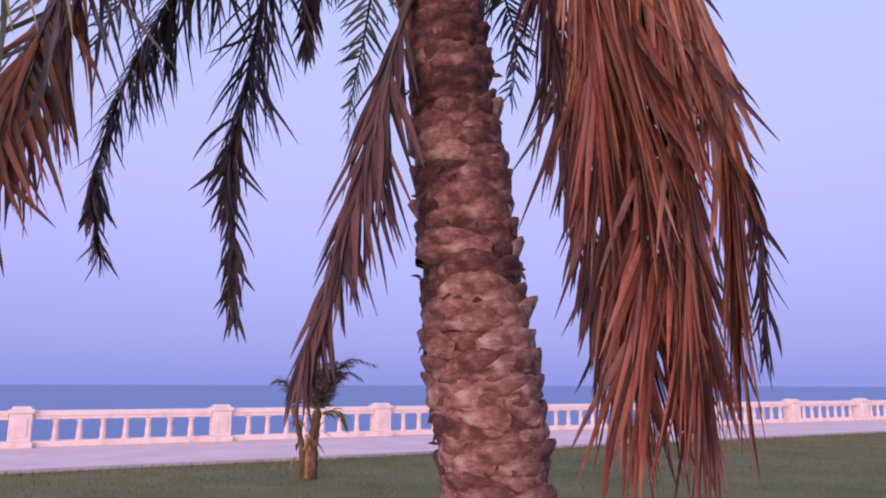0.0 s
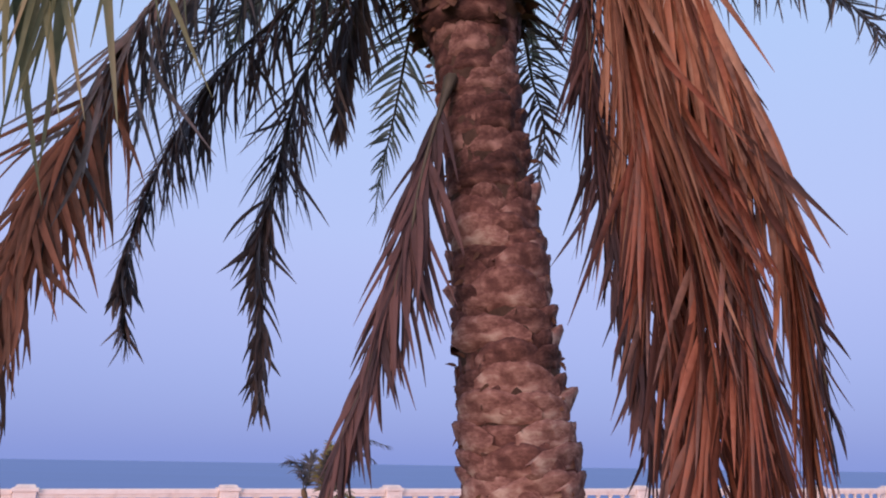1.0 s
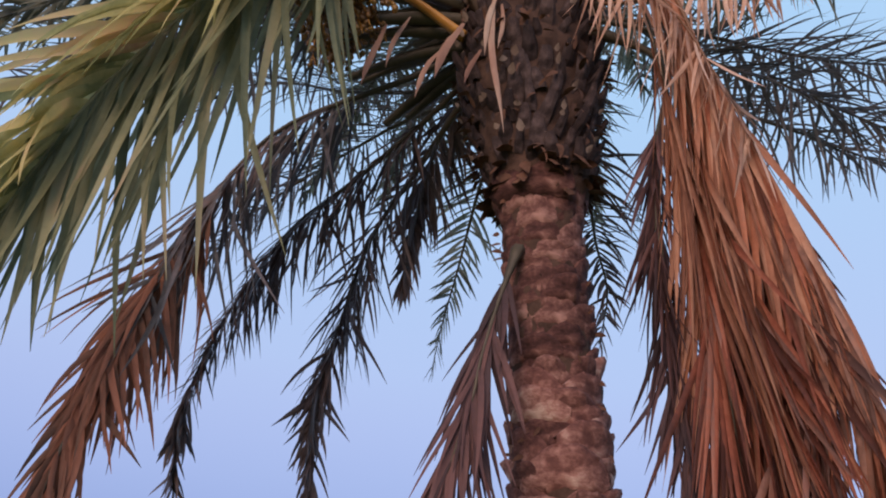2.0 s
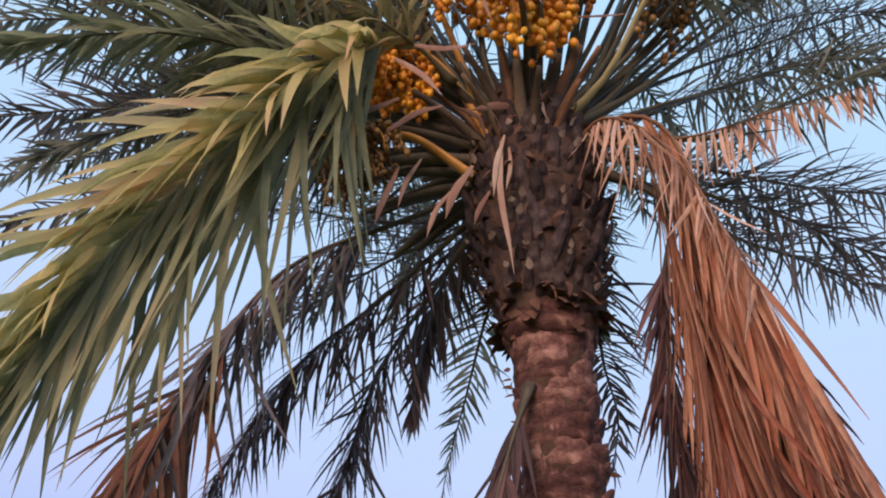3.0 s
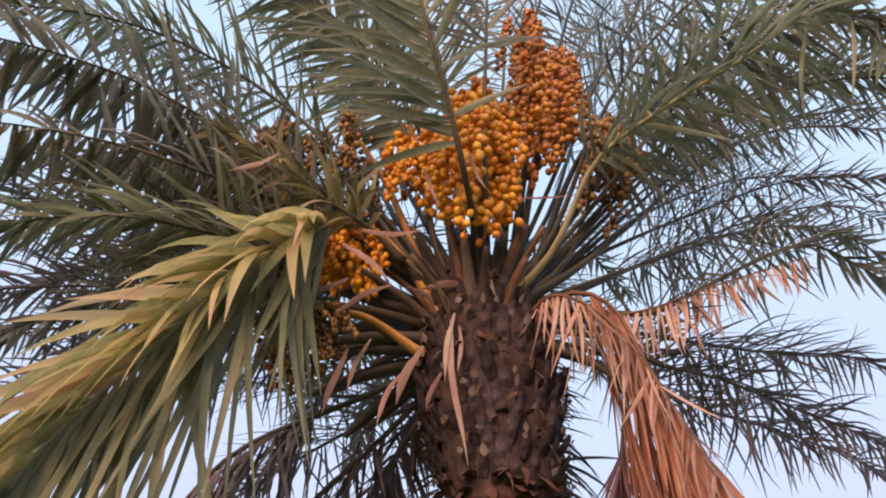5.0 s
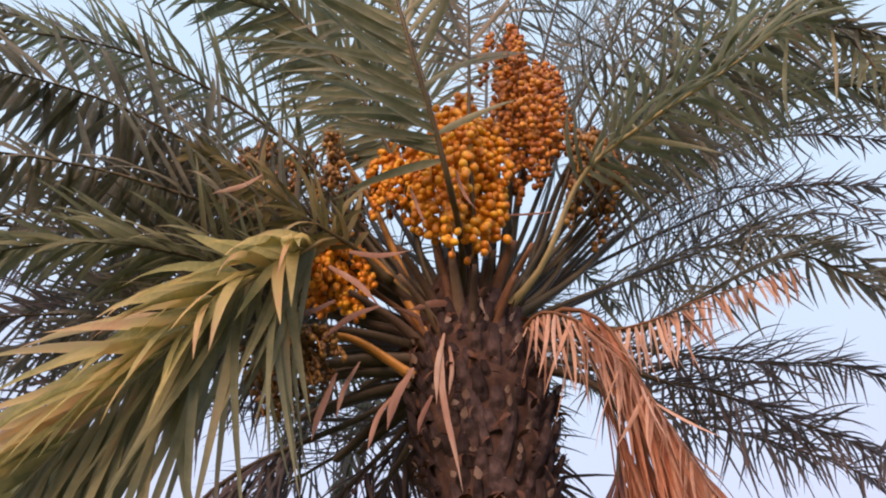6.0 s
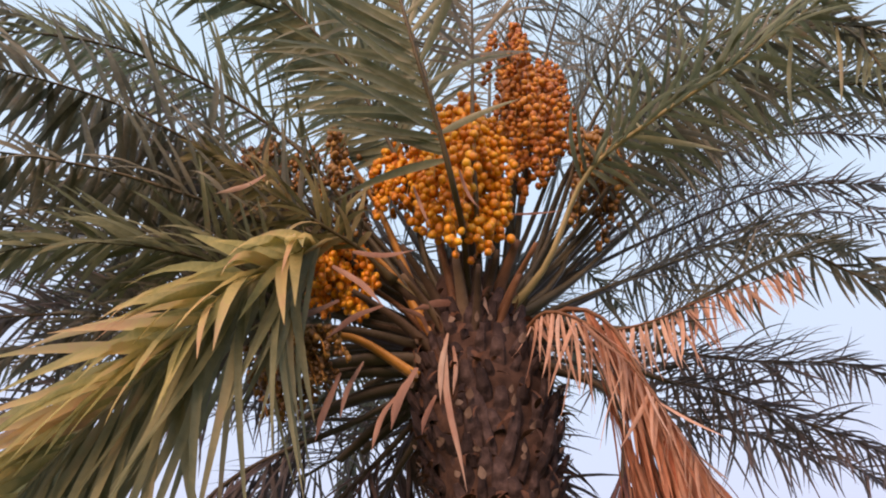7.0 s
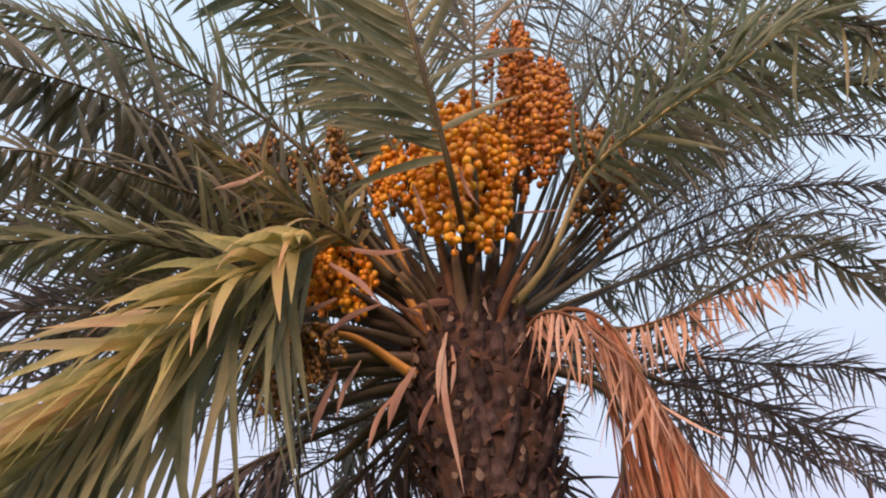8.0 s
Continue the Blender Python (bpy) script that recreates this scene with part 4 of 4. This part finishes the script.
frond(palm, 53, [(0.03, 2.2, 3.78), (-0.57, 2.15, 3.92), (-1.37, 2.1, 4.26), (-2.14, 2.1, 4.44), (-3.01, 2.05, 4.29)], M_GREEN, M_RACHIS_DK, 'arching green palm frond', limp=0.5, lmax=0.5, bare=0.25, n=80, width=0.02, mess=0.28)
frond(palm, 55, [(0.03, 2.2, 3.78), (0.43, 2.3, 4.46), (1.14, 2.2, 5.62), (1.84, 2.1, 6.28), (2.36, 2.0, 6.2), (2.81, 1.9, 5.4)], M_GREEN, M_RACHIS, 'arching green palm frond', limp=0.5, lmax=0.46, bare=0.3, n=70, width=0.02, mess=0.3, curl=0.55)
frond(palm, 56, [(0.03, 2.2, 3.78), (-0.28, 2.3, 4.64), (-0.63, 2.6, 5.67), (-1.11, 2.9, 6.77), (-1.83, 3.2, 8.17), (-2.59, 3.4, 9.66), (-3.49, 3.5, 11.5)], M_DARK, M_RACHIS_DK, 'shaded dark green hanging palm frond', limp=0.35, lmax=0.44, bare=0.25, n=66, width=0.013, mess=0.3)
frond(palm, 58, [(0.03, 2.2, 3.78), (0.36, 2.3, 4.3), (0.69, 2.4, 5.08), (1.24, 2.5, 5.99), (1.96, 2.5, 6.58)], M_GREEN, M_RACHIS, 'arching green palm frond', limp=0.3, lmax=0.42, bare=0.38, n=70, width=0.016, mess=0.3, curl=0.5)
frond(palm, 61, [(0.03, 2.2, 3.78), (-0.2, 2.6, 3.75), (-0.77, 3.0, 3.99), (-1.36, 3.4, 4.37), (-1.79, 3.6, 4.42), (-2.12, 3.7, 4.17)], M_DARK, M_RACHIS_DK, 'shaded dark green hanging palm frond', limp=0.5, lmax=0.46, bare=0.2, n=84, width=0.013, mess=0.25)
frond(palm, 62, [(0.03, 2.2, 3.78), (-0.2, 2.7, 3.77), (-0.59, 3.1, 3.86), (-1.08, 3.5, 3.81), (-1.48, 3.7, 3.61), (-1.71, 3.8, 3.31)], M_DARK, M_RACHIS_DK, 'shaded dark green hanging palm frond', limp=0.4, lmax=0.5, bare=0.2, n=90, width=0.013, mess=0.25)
bunch(63, (-0.0, 1.85, 5.04), (-0.0, 1.72, 3.77), 0.19, 40, M_DATEJ, (0.04, 2.1, 3.9), 'bunch of ripe orange dates', single=150, size=1.05, smat=M_RACHIS)
bunch(64, (0.32, 2.02, 6.27), (0.25, 1.95, 5.03), 0.17, 15, M_DATEMID, (0.12, 2.15, 4.01), 'bunch of dull orange-brown dates', size=0.95, smat=M_RACHIS)
bunch(164, (0.4, 1.98, 5.62), (0.33, 1.9, 4.33), 0.2, 24, M_DATEMID, (0.16, 2.15, 4.0), 'bunch of dull orange-brown dates', size=1.0, smat=M_RACHIS)
bunch(165, (0.54, 2.06, 6.01), (0.46, 2.0, 4.68), 0.12, 9, M_DATEMID, (0.18, 2.18, 4.0), 'bunch of dull orange-brown dates', size=0.85, smat=M_RACHIS)
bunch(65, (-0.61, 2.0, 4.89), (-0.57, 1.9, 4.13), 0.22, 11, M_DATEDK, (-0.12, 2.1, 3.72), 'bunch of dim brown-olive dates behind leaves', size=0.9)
bunch(66, (-0.51, 2.0, 4.19), (-0.46, 1.95, 3.74), 0.15, 34, M_DATEJ, (-0.11, 2.1, 3.7), 'bunch of ripe orange dates', single=80, size=0.82)
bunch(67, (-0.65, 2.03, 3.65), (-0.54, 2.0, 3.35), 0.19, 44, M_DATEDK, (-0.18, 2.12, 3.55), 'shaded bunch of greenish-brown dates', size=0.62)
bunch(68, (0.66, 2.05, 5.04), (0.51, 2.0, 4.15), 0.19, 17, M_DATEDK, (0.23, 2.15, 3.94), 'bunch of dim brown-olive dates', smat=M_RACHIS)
bunch(69, (-0.23, 1.95, 4.84), (-0.27, 1.88, 4.17), 0.14, 22, M_DATEJ, (-0.05, 2.1, 3.84), 'bunch of ripe orange dates', smat=M_RACHIS, size=0.95)
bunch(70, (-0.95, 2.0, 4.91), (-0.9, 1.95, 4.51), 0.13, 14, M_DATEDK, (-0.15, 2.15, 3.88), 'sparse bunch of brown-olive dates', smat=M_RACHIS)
strip([(-0.08, 2.0, 3.63), (-0.07, 1.93, 3.33), (-0.03, 1.9, 3.09), (-0.01, 1.9, 2.96)], 0.014, label='dry papery bract hanging from the crown', seed=70)
strip([(-0.07, 2.0, 3.66), (-0.09, 1.95, 3.46), (-0.09, 1.93, 3.29)], 0.013, label='dry papery bract hanging from the crown', seed=71)
strip([(0.04, 2.0, 4.09), (0.05, 1.98, 3.9), (0.09, 1.96, 3.7)], 0.017, label='pale torn bract on a fruit stalk', seed=72)
strip([(-0.31, 1.95, 3.76), (-0.4, 1.9, 3.66), (-0.49, 1.88, 3.53)], 0.016, label='pale pinkish dry bract', seed=73)
strip([(-0.47, 1.9, 3.74), (-0.58, 1.9, 3.67), (-0.68, 1.9, 3.61)], 0.017, label='dry papery bract hanging from the crown', seed=74)
strip([(-0.18, 2.0, 3.5), (-0.23, 1.98, 3.36), (-0.25, 1.97, 3.22)], 0.02, label='dry papery bract hanging from the crown', seed=75)
strip([(-0.45, 2.0, 3.48), (-0.48, 1.98, 3.3), (-0.49, 1.97, 3.18)], 0.016, label='dry papery bract hanging from the crown', seed=76)
strip([(0.01, 1.98, 3.78), (-0.09, 1.95, 3.77), (-0.2, 1.93, 3.71)], 0.02, label='dry papery bract hanging from the crown', seed=77)
strip([(-0.38, 1.6, 3.67), (-0.27, 1.56, 3.61), (-0.16, 1.54, 3.61)], 0.013, label='pale dry leaflet strip', seed=78)
strip([(-0.44, 1.6, 3.6), (-0.33, 1.56, 3.48), (-0.25, 1.54, 3.36)], 0.013, label='pale dry leaflet strip', seed=79)
strip([(-0.25, 2.02, 3.39), (-0.29, 2.0, 3.29), (-0.31, 1.99, 3.15)], 0.012, label='dry papery bract hanging from the crown', seed=80)
strip([(-0.11, 2.0, 3.38), (-0.14, 1.98, 3.28), (-0.15, 1.97, 3.2)], 0.012, label='dry papery bract hanging from the crown', seed=81)
strip([(-0.38, 2.05, 3.57), (-0.42, 2.03, 3.43), (-0.43, 2.02, 3.3)], 0.012, label='dry papery bract hanging from the crown', seed=82)
strip([(-0.05, 2.0, 3.6), (-0.04, 1.97, 3.47), (-0.05, 1.95, 3.34)], 0.01, label='dry papery bract hanging from the crown', seed=83)
strip([(-0.14, 2.0, 3.66), (-0.17, 1.95, 3.7), (-0.26, 1.9, 3.7)], 0.012, label='dry papery bract hanging from the crown', seed=84)
strip([(0.18, 1.75, 4.04), (0.27, 1.72, 4.01), (0.38, 1.7, 4.0)], 0.007, label='thin dry leaflet strand', seed=85)
strip([(-0.19, 1.6, 4.03), (-0.16, 1.58, 3.9), (-0.12, 1.57, 3.76)], 0.008, label='thin dry leaflet strand', seed=86)
strip([(-0.02, 1.55, 4.06), (0.01, 1.54, 3.91), (0.05, 1.53, 3.8)], 0.008, label='thin dry leaflet strand', seed=87)
strip([(-0.76, 1.6, 4.12), (-0.82, 1.58, 4.02), (-0.91, 1.57, 3.96)], 0.014, label='pale dry leaflet strip', seed=88)
frond(palm, 60, [(0.03, 2.2, 3.78), (-0.67, 2.0, 4.25), (-1.56, 1.95, 4.92), (-2.36, 1.9, 5.24), (-3.23, 1.85, 5.23)], M_DARK, M_RACHIS_DK, 'shaded dark green hanging palm frond', limp=0.4, lmax=0.46, bare=0.28, n=80, width=0.016, mess=0.28)
frond(palm, 39, [(0.03, 2.2, 3.78), (-0.1, 2.1, 4.24), (-0.33, 1.9, 4.94), (-0.75, 1.65, 5.43), (-1.19, 1.45, 5.48), (-1.8, 1.25, 5.36)], M_OLIVE, M_RACHIS, 'arching green palm frond', limp=0.45, lmax=0.52, bare=0.36, n=70, width=0.026)
frond(palm, 59, [(0.03, 2.2, 3.78), (0.42, 2.2, 4.23), (0.95, 2.15, 4.88), (1.53, 2.05, 5.29), (2.06, 1.95, 5.34), (2.65, 1.9, 5.11)], M_OLIVE, M_RACHIS, 'arching green palm frond', limp=0.45, lmax=0.44, bare=0.38, n=70, width=0.017, mess=0.3, curl=0.5)
frond(palm, 43, [(0.03, 2.2, 3.78), (0.4, 2.2, 4.23), (1.07, 2.1, 5.06), (1.75, 2.0, 5.44), (2.26, 1.9, 5.18), (2.4, 1.8, 4.52)], M_GREEN, M_RACHIS, 'arching green palm frond', limp=0.5, lmax=0.46, bare=0.38, n=66, width=0.02, mess=0.3, curl=0.55)
frond(palm, 96, [(0.03, 2.2, 3.78), (-0.06, 2.3, 4.42), (-0.12, 2.5, 5.7), (-0.52, 2.7, 7.44), (-1.23, 2.8, 9.49)], M_GREEN, M_RACHIS, 'arching green palm frond', limp=0.4, lmax=0.5, bare=0.25, n=100, width=0.028)
frond(palm, 97, [(0.03, 2.2, 3.78), (0.23, 2.3, 4.5), (0.54, 2.5, 6.01), (1.07, 2.6, 7.58), (1.78, 2.6, 9.39)], M_GREEN, M_RACHIS, 'arching green palm frond', limp=0.4, lmax=0.5, bare=0.38, n=100, width=0.028)
frond(palm, 98, [(0.03, 2.2, 3.78), (0.14, 2.35, 4.56), (0.2, 2.6, 6.19), (0.34, 2.8, 8.29), (0.69, 2.9, 11.34)], M_GREEN, M_RACHIS, 'arching green palm frond', limp=0.4, lmax=0.5, bare=0.25, n=100, width=0.028)
frond(palm, 99, [(0.03, 2.2, 3.78), (0.46, 2.1, 4.38), (0.88, 1.9, 5.01), (1.37, 1.7, 5.45), (1.82, 1.6, 5.48), (1.78, 1.5, 4.68), (1.54, 1.45, 4.02)], M_OLIVE, M_RACHIS, 'arching green palm frond', limp=0.9, lmax=0.44, hang=0.25, bare=0.3, n=84, width=0.022, mess=0.3, curl=0.6)
frond(palm, 100, [(0.03, 2.2, 3.78), (-0.33, 2.4, 4.42), (-0.94, 2.8, 5.65), (-1.71, 3.2, 6.42), (-2.62, 3.5, 6.63), (-3.24, 3.6, 6.12)], M_DARK, M_RACHIS_DK, 'shaded dark green hanging palm frond', limp=0.4, lmax=0.46, bare=0.25, n=76, width=0.016, mess=0.28)
strip([(1.52, 1.5, 5.02), (1.31, 1.46, 4.48), (1.2, 1.45, 4.1)], 0.012, mat=M_NEARG, label='withered leaflet hanging from a high frond', seed=111)
strip([(1.76, 1.5, 5.12), (1.57, 1.46, 4.61), (1.42, 1.45, 4.25)], 0.012, mat=M_NEARG, label='withered leaflet hanging from a high frond', seed=114)
frond(palm, 101, [(-0.28, 2.0, 3.93), (-0.41, 1.9, 4.01), (-0.58, 1.8, 4.07), (-0.78, 1.75, 4.2), (-0.98, 1.7, 4.33), (-1.12, 1.65, 4.38)], M_PALE, M_RACHIS, 'green frond with pale curled leaflets', limp=0.45, lmax=0.32, bare=0.2, n=46, width=0.024, mess=0.35, curl=0.8, open_base=60, open_tip=35, thick=0.012)
frond(palm, 47, [(0.03, 2.2, 3.78), (-0.35, 2.1, 4.25), (-0.85, 1.85, 4.78), (-1.45, 1.6, 5.05), (-1.93, 1.4, 4.96), (-2.4, 1.25, 4.66)], M_OLIVE, M_RACHIS, 'arching green palm frond', limp=0.45, lmax=0.5, bare=0.3, n=62, width=0.02)
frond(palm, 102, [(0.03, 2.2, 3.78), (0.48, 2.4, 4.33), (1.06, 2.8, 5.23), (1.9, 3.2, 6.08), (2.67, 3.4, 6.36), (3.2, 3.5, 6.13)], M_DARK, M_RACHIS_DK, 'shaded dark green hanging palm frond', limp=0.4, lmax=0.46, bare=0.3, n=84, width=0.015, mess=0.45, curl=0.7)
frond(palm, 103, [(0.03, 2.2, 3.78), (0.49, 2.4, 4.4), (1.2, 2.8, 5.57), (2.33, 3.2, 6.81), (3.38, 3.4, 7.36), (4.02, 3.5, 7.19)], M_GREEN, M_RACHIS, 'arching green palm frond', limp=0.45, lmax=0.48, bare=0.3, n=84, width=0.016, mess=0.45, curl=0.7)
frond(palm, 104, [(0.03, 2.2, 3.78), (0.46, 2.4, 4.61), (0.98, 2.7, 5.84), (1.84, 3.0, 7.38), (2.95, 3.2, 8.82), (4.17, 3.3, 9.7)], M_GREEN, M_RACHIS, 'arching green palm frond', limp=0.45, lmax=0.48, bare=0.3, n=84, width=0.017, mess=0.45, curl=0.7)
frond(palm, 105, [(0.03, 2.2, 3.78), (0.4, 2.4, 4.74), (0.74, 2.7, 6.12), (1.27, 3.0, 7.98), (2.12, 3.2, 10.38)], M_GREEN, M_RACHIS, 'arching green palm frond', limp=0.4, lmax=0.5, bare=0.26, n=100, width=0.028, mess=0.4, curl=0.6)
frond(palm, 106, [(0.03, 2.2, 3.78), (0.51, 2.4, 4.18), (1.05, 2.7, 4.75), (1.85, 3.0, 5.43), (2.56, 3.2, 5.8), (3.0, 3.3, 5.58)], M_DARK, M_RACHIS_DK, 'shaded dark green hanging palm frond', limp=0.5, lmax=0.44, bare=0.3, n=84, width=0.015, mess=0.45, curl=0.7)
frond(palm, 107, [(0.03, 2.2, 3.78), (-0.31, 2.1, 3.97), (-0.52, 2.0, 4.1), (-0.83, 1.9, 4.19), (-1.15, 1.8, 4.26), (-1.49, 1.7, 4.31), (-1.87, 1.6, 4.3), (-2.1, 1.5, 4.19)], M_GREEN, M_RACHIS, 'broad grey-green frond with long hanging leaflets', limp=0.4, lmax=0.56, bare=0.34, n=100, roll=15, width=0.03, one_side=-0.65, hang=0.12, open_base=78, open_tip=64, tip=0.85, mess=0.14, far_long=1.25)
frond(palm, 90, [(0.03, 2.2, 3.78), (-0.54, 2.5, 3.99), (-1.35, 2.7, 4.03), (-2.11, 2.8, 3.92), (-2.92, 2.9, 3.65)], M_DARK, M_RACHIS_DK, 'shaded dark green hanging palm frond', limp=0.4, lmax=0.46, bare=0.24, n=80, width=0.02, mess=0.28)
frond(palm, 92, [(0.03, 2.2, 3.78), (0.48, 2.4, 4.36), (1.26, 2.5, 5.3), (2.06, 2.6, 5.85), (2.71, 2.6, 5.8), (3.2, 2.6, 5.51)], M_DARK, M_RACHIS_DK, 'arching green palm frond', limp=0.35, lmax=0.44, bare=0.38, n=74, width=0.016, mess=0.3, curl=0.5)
frond(palm, 93, [(0.03, 2.2, 3.78), (0.47, 2.3, 4.34), (1.31, 2.3, 5.41), (2.11, 2.3, 6.04), (2.73, 2.3, 6.09), (3.21, 2.3, 5.79)], M_GREEN, M_RACHIS, 'arching green palm frond', limp=0.4, lmax=0.44, bare=0.38, n=74, width=0.017, mess=0.3, curl=0.5)


# cut stalks and old fruit stalks round the heart of the crown
def old_stalk(seed, az, el, ln, thick, mat, label):
    rng = random.Random(seed)
    d = Vector((math.cos(az), math.sin(az), 0))
    o = Vector((0.03, 2.2, 3.72 + rng.uniform(-0.12, 0.1))) + d * 0.13
    mid = o + (d * math.cos(el) + Vector((0, 0, math.sin(el)))) * ln * 0.5
    end = mid + (d * math.cos(el - 0.25) + Vector((0, 0, math.sin(el - 0.25)))) * ln * 0.5
    line, _ = curve_points([o, mid, end], 8)
    v, f = tube(line, [thick * (1.5 - 0.11 * i) for i in range(9)], 7, 0.55)
    part("stalk", mesh_of("stalk", v, f, mat), palm, label)


def old_stalks():
    rng = random.Random(19)
    for k in range(26):
        az = radians(160 + (k * 137.508) % 150)
        dry = k % 4 == 1
        old_stalk(700 + k, az, radians(rng.uniform(28, 74)), rng.uniform(0.26, 0.52), rng.uniform(0.014, 0.024), M_RACHIS_DRY if dry else M_HEART, "dry tan stalk stub in the crown" if dry else "dark brown stalk stub in the crown")
    for k in range(16):
        old_stalk(760 + k, radians(138 + 3.6 * k), radians(rng.uniform(-8, 26)), rng.uniform(0.42, 0.72), rng.uniform(0.02, 0.032), M_RACHIS_DK, "dark olive stalk stub under the fruit")


old_stalks()


# upright and rearward fronds that fill the crown
def crown_fill():
    rng = random.Random(77)
    for k in range(22):
        az = radians(50 + (k * 137.508) % 150)
        el = radians(rng.uniform(34, 80))
        ln = rng.uniform(2.0, 2.7)
        d = Vector((math.cos(az), math.sin(az), 0))
        o = Vector((0.05, 2.25, 3.82)) + d * 0.06
        pts = [o, o + (d * math.cos(el) + Vector((0, 0, math.sin(el)))) * ln * 0.35]
        pts.append(pts[-1] + (d * math.cos(el - 0.45) + Vector((0, 0, math.sin(el - 0.45)))) * ln * 0.35)
        pts.append(pts[-1] + (d * math.cos(el - 1.2) + Vector((0, 0, math.sin(el - 1.2)))) * ln * 0.3)
        frond(palm, 300 + k, pts, M_GREEN, M_RACHIS, "arching green palm frond", limp=0.35, lmax=0.4, bare=0.24, n=56, width=0.02, mess=0.28, thick=0.027)


crown_fill()


# ---- young palm on the lawn ----
def young_palm(at):
    rng = random.Random(31)
    t = thing("young_palm", at, "small young palm on the lawn with a yellowish forked stem", "palm tree")
    o = Vector(at)
    for x, top, r, mat in ((0.06, 1.08, 0.09, M_YOUNG_DK), (-0.02, 0.7, 0.08, M_YOUNG), (-0.2, 1.15, 0.05, M_YOUNG_DK)):
        line, _ = curve_points([o + Vector((x * 0.5, 0, -0.02)), o + Vector((x * 0.8, 0, top * 0.5)), o + Vector((x * 1.6, 0, top))], 14)
        v, f = tube(line, [r * (1 - 0.02 * i) + 0.014 * (i % 2) for i in range(15)], 9)
        part("trunk", mesh_of("trunk", v, f, mat), t, "yellowish young palm stem" if mat is M_YOUNG else "dark brown young palm stem")
        for k in range(9):
            a, z = 2.4 * k, rng.uniform(0.3, 0.95) * top
            v, f = [], []
            d = Vector((math.cos(a) * 0.5, math.sin(a) * 0.5, rng.uniform(-1, 0.6)))
            blade(v, f, o + Vector((x * 1.1, 0, z)) + Vector((math.cos(a), math.sin(a), 0)) * r * 0.8, d, Vector((-math.sin(a), math.cos(a), 0)), rng.uniform(0.15, 0.3), 0.05, 0.5, rng)
            part("sheath", mesh_of("sheath", v, f, M_YOUNG if k % 2 else M_FIBRE), t)
    b = o + Vector((0.08, 0, 0.98))
    ways = [[b, b + Vector((0.18, -0.05, 0.5)), b + Vector((0.5, -0.08, 0.92)), b + Vector((0.98, -0.1, 0.84))],
            [b, b + Vector((0.2, 0.1, 0.45)), b + Vector((0.45, 0.15, 0.72)), b + Vector((0.72, 0.2, 0.62))],
            [b + Vector((-0.38, 0, 0.12)), b + Vector((-0.44, 0, 0.4)), b + Vector((-0.56, 0, 0.58)), b + Vector((-0.74, 0, 0.56))],
            [b + Vector((-0.38, 0, 0.12)), b + Vector((-0.32, 0.1, 0.36)), b + Vector((-0.34, 0.2, 0.6)), b + Vector((-0.3, 0.3, 0.75))],
            [b, b + Vector((0.22, 0, 0.1)), b + Vector((0.4, 0, 0.05)), b + Vector((0.5, 0, -0.2))]]
    for k in range(13):
        az, el, ln = 2.4 * k + 0.4, rng.uniform(1.1, 1.45), rng.uniform(0.85, 1.2)
        d = Vector((math.cos(az) * 0.6 + 0.55, math.sin(az) * 0.7, 0))
        p1 = b + (d * math.cos(el) + Vector((0, 0, math.sin(el)))) * ln * 0.5
        p2 = p1 + (d * math.cos(el - 0.3) + Vector((0, 0, math.sin(el - 0.3)))) * ln * 0.3
        ways.append([b, p1, p2, p2 + (d + Vector((0, 0, 0.25))) * ln * 0.2])
    for k, w in enumerate(ways):
        frond(t, 500 + k, w, M_NEARJ if k % 5 == 4 else M_DARK, M_RACHIS, "short green young frond", lmax=0.34, n=40, limp=0.5, width=0.032, bare=0.14, thick=0.014, open_base=45, open_tip=25, hang=0.12)


young_palm((-1.82, 12.4, 0.0))
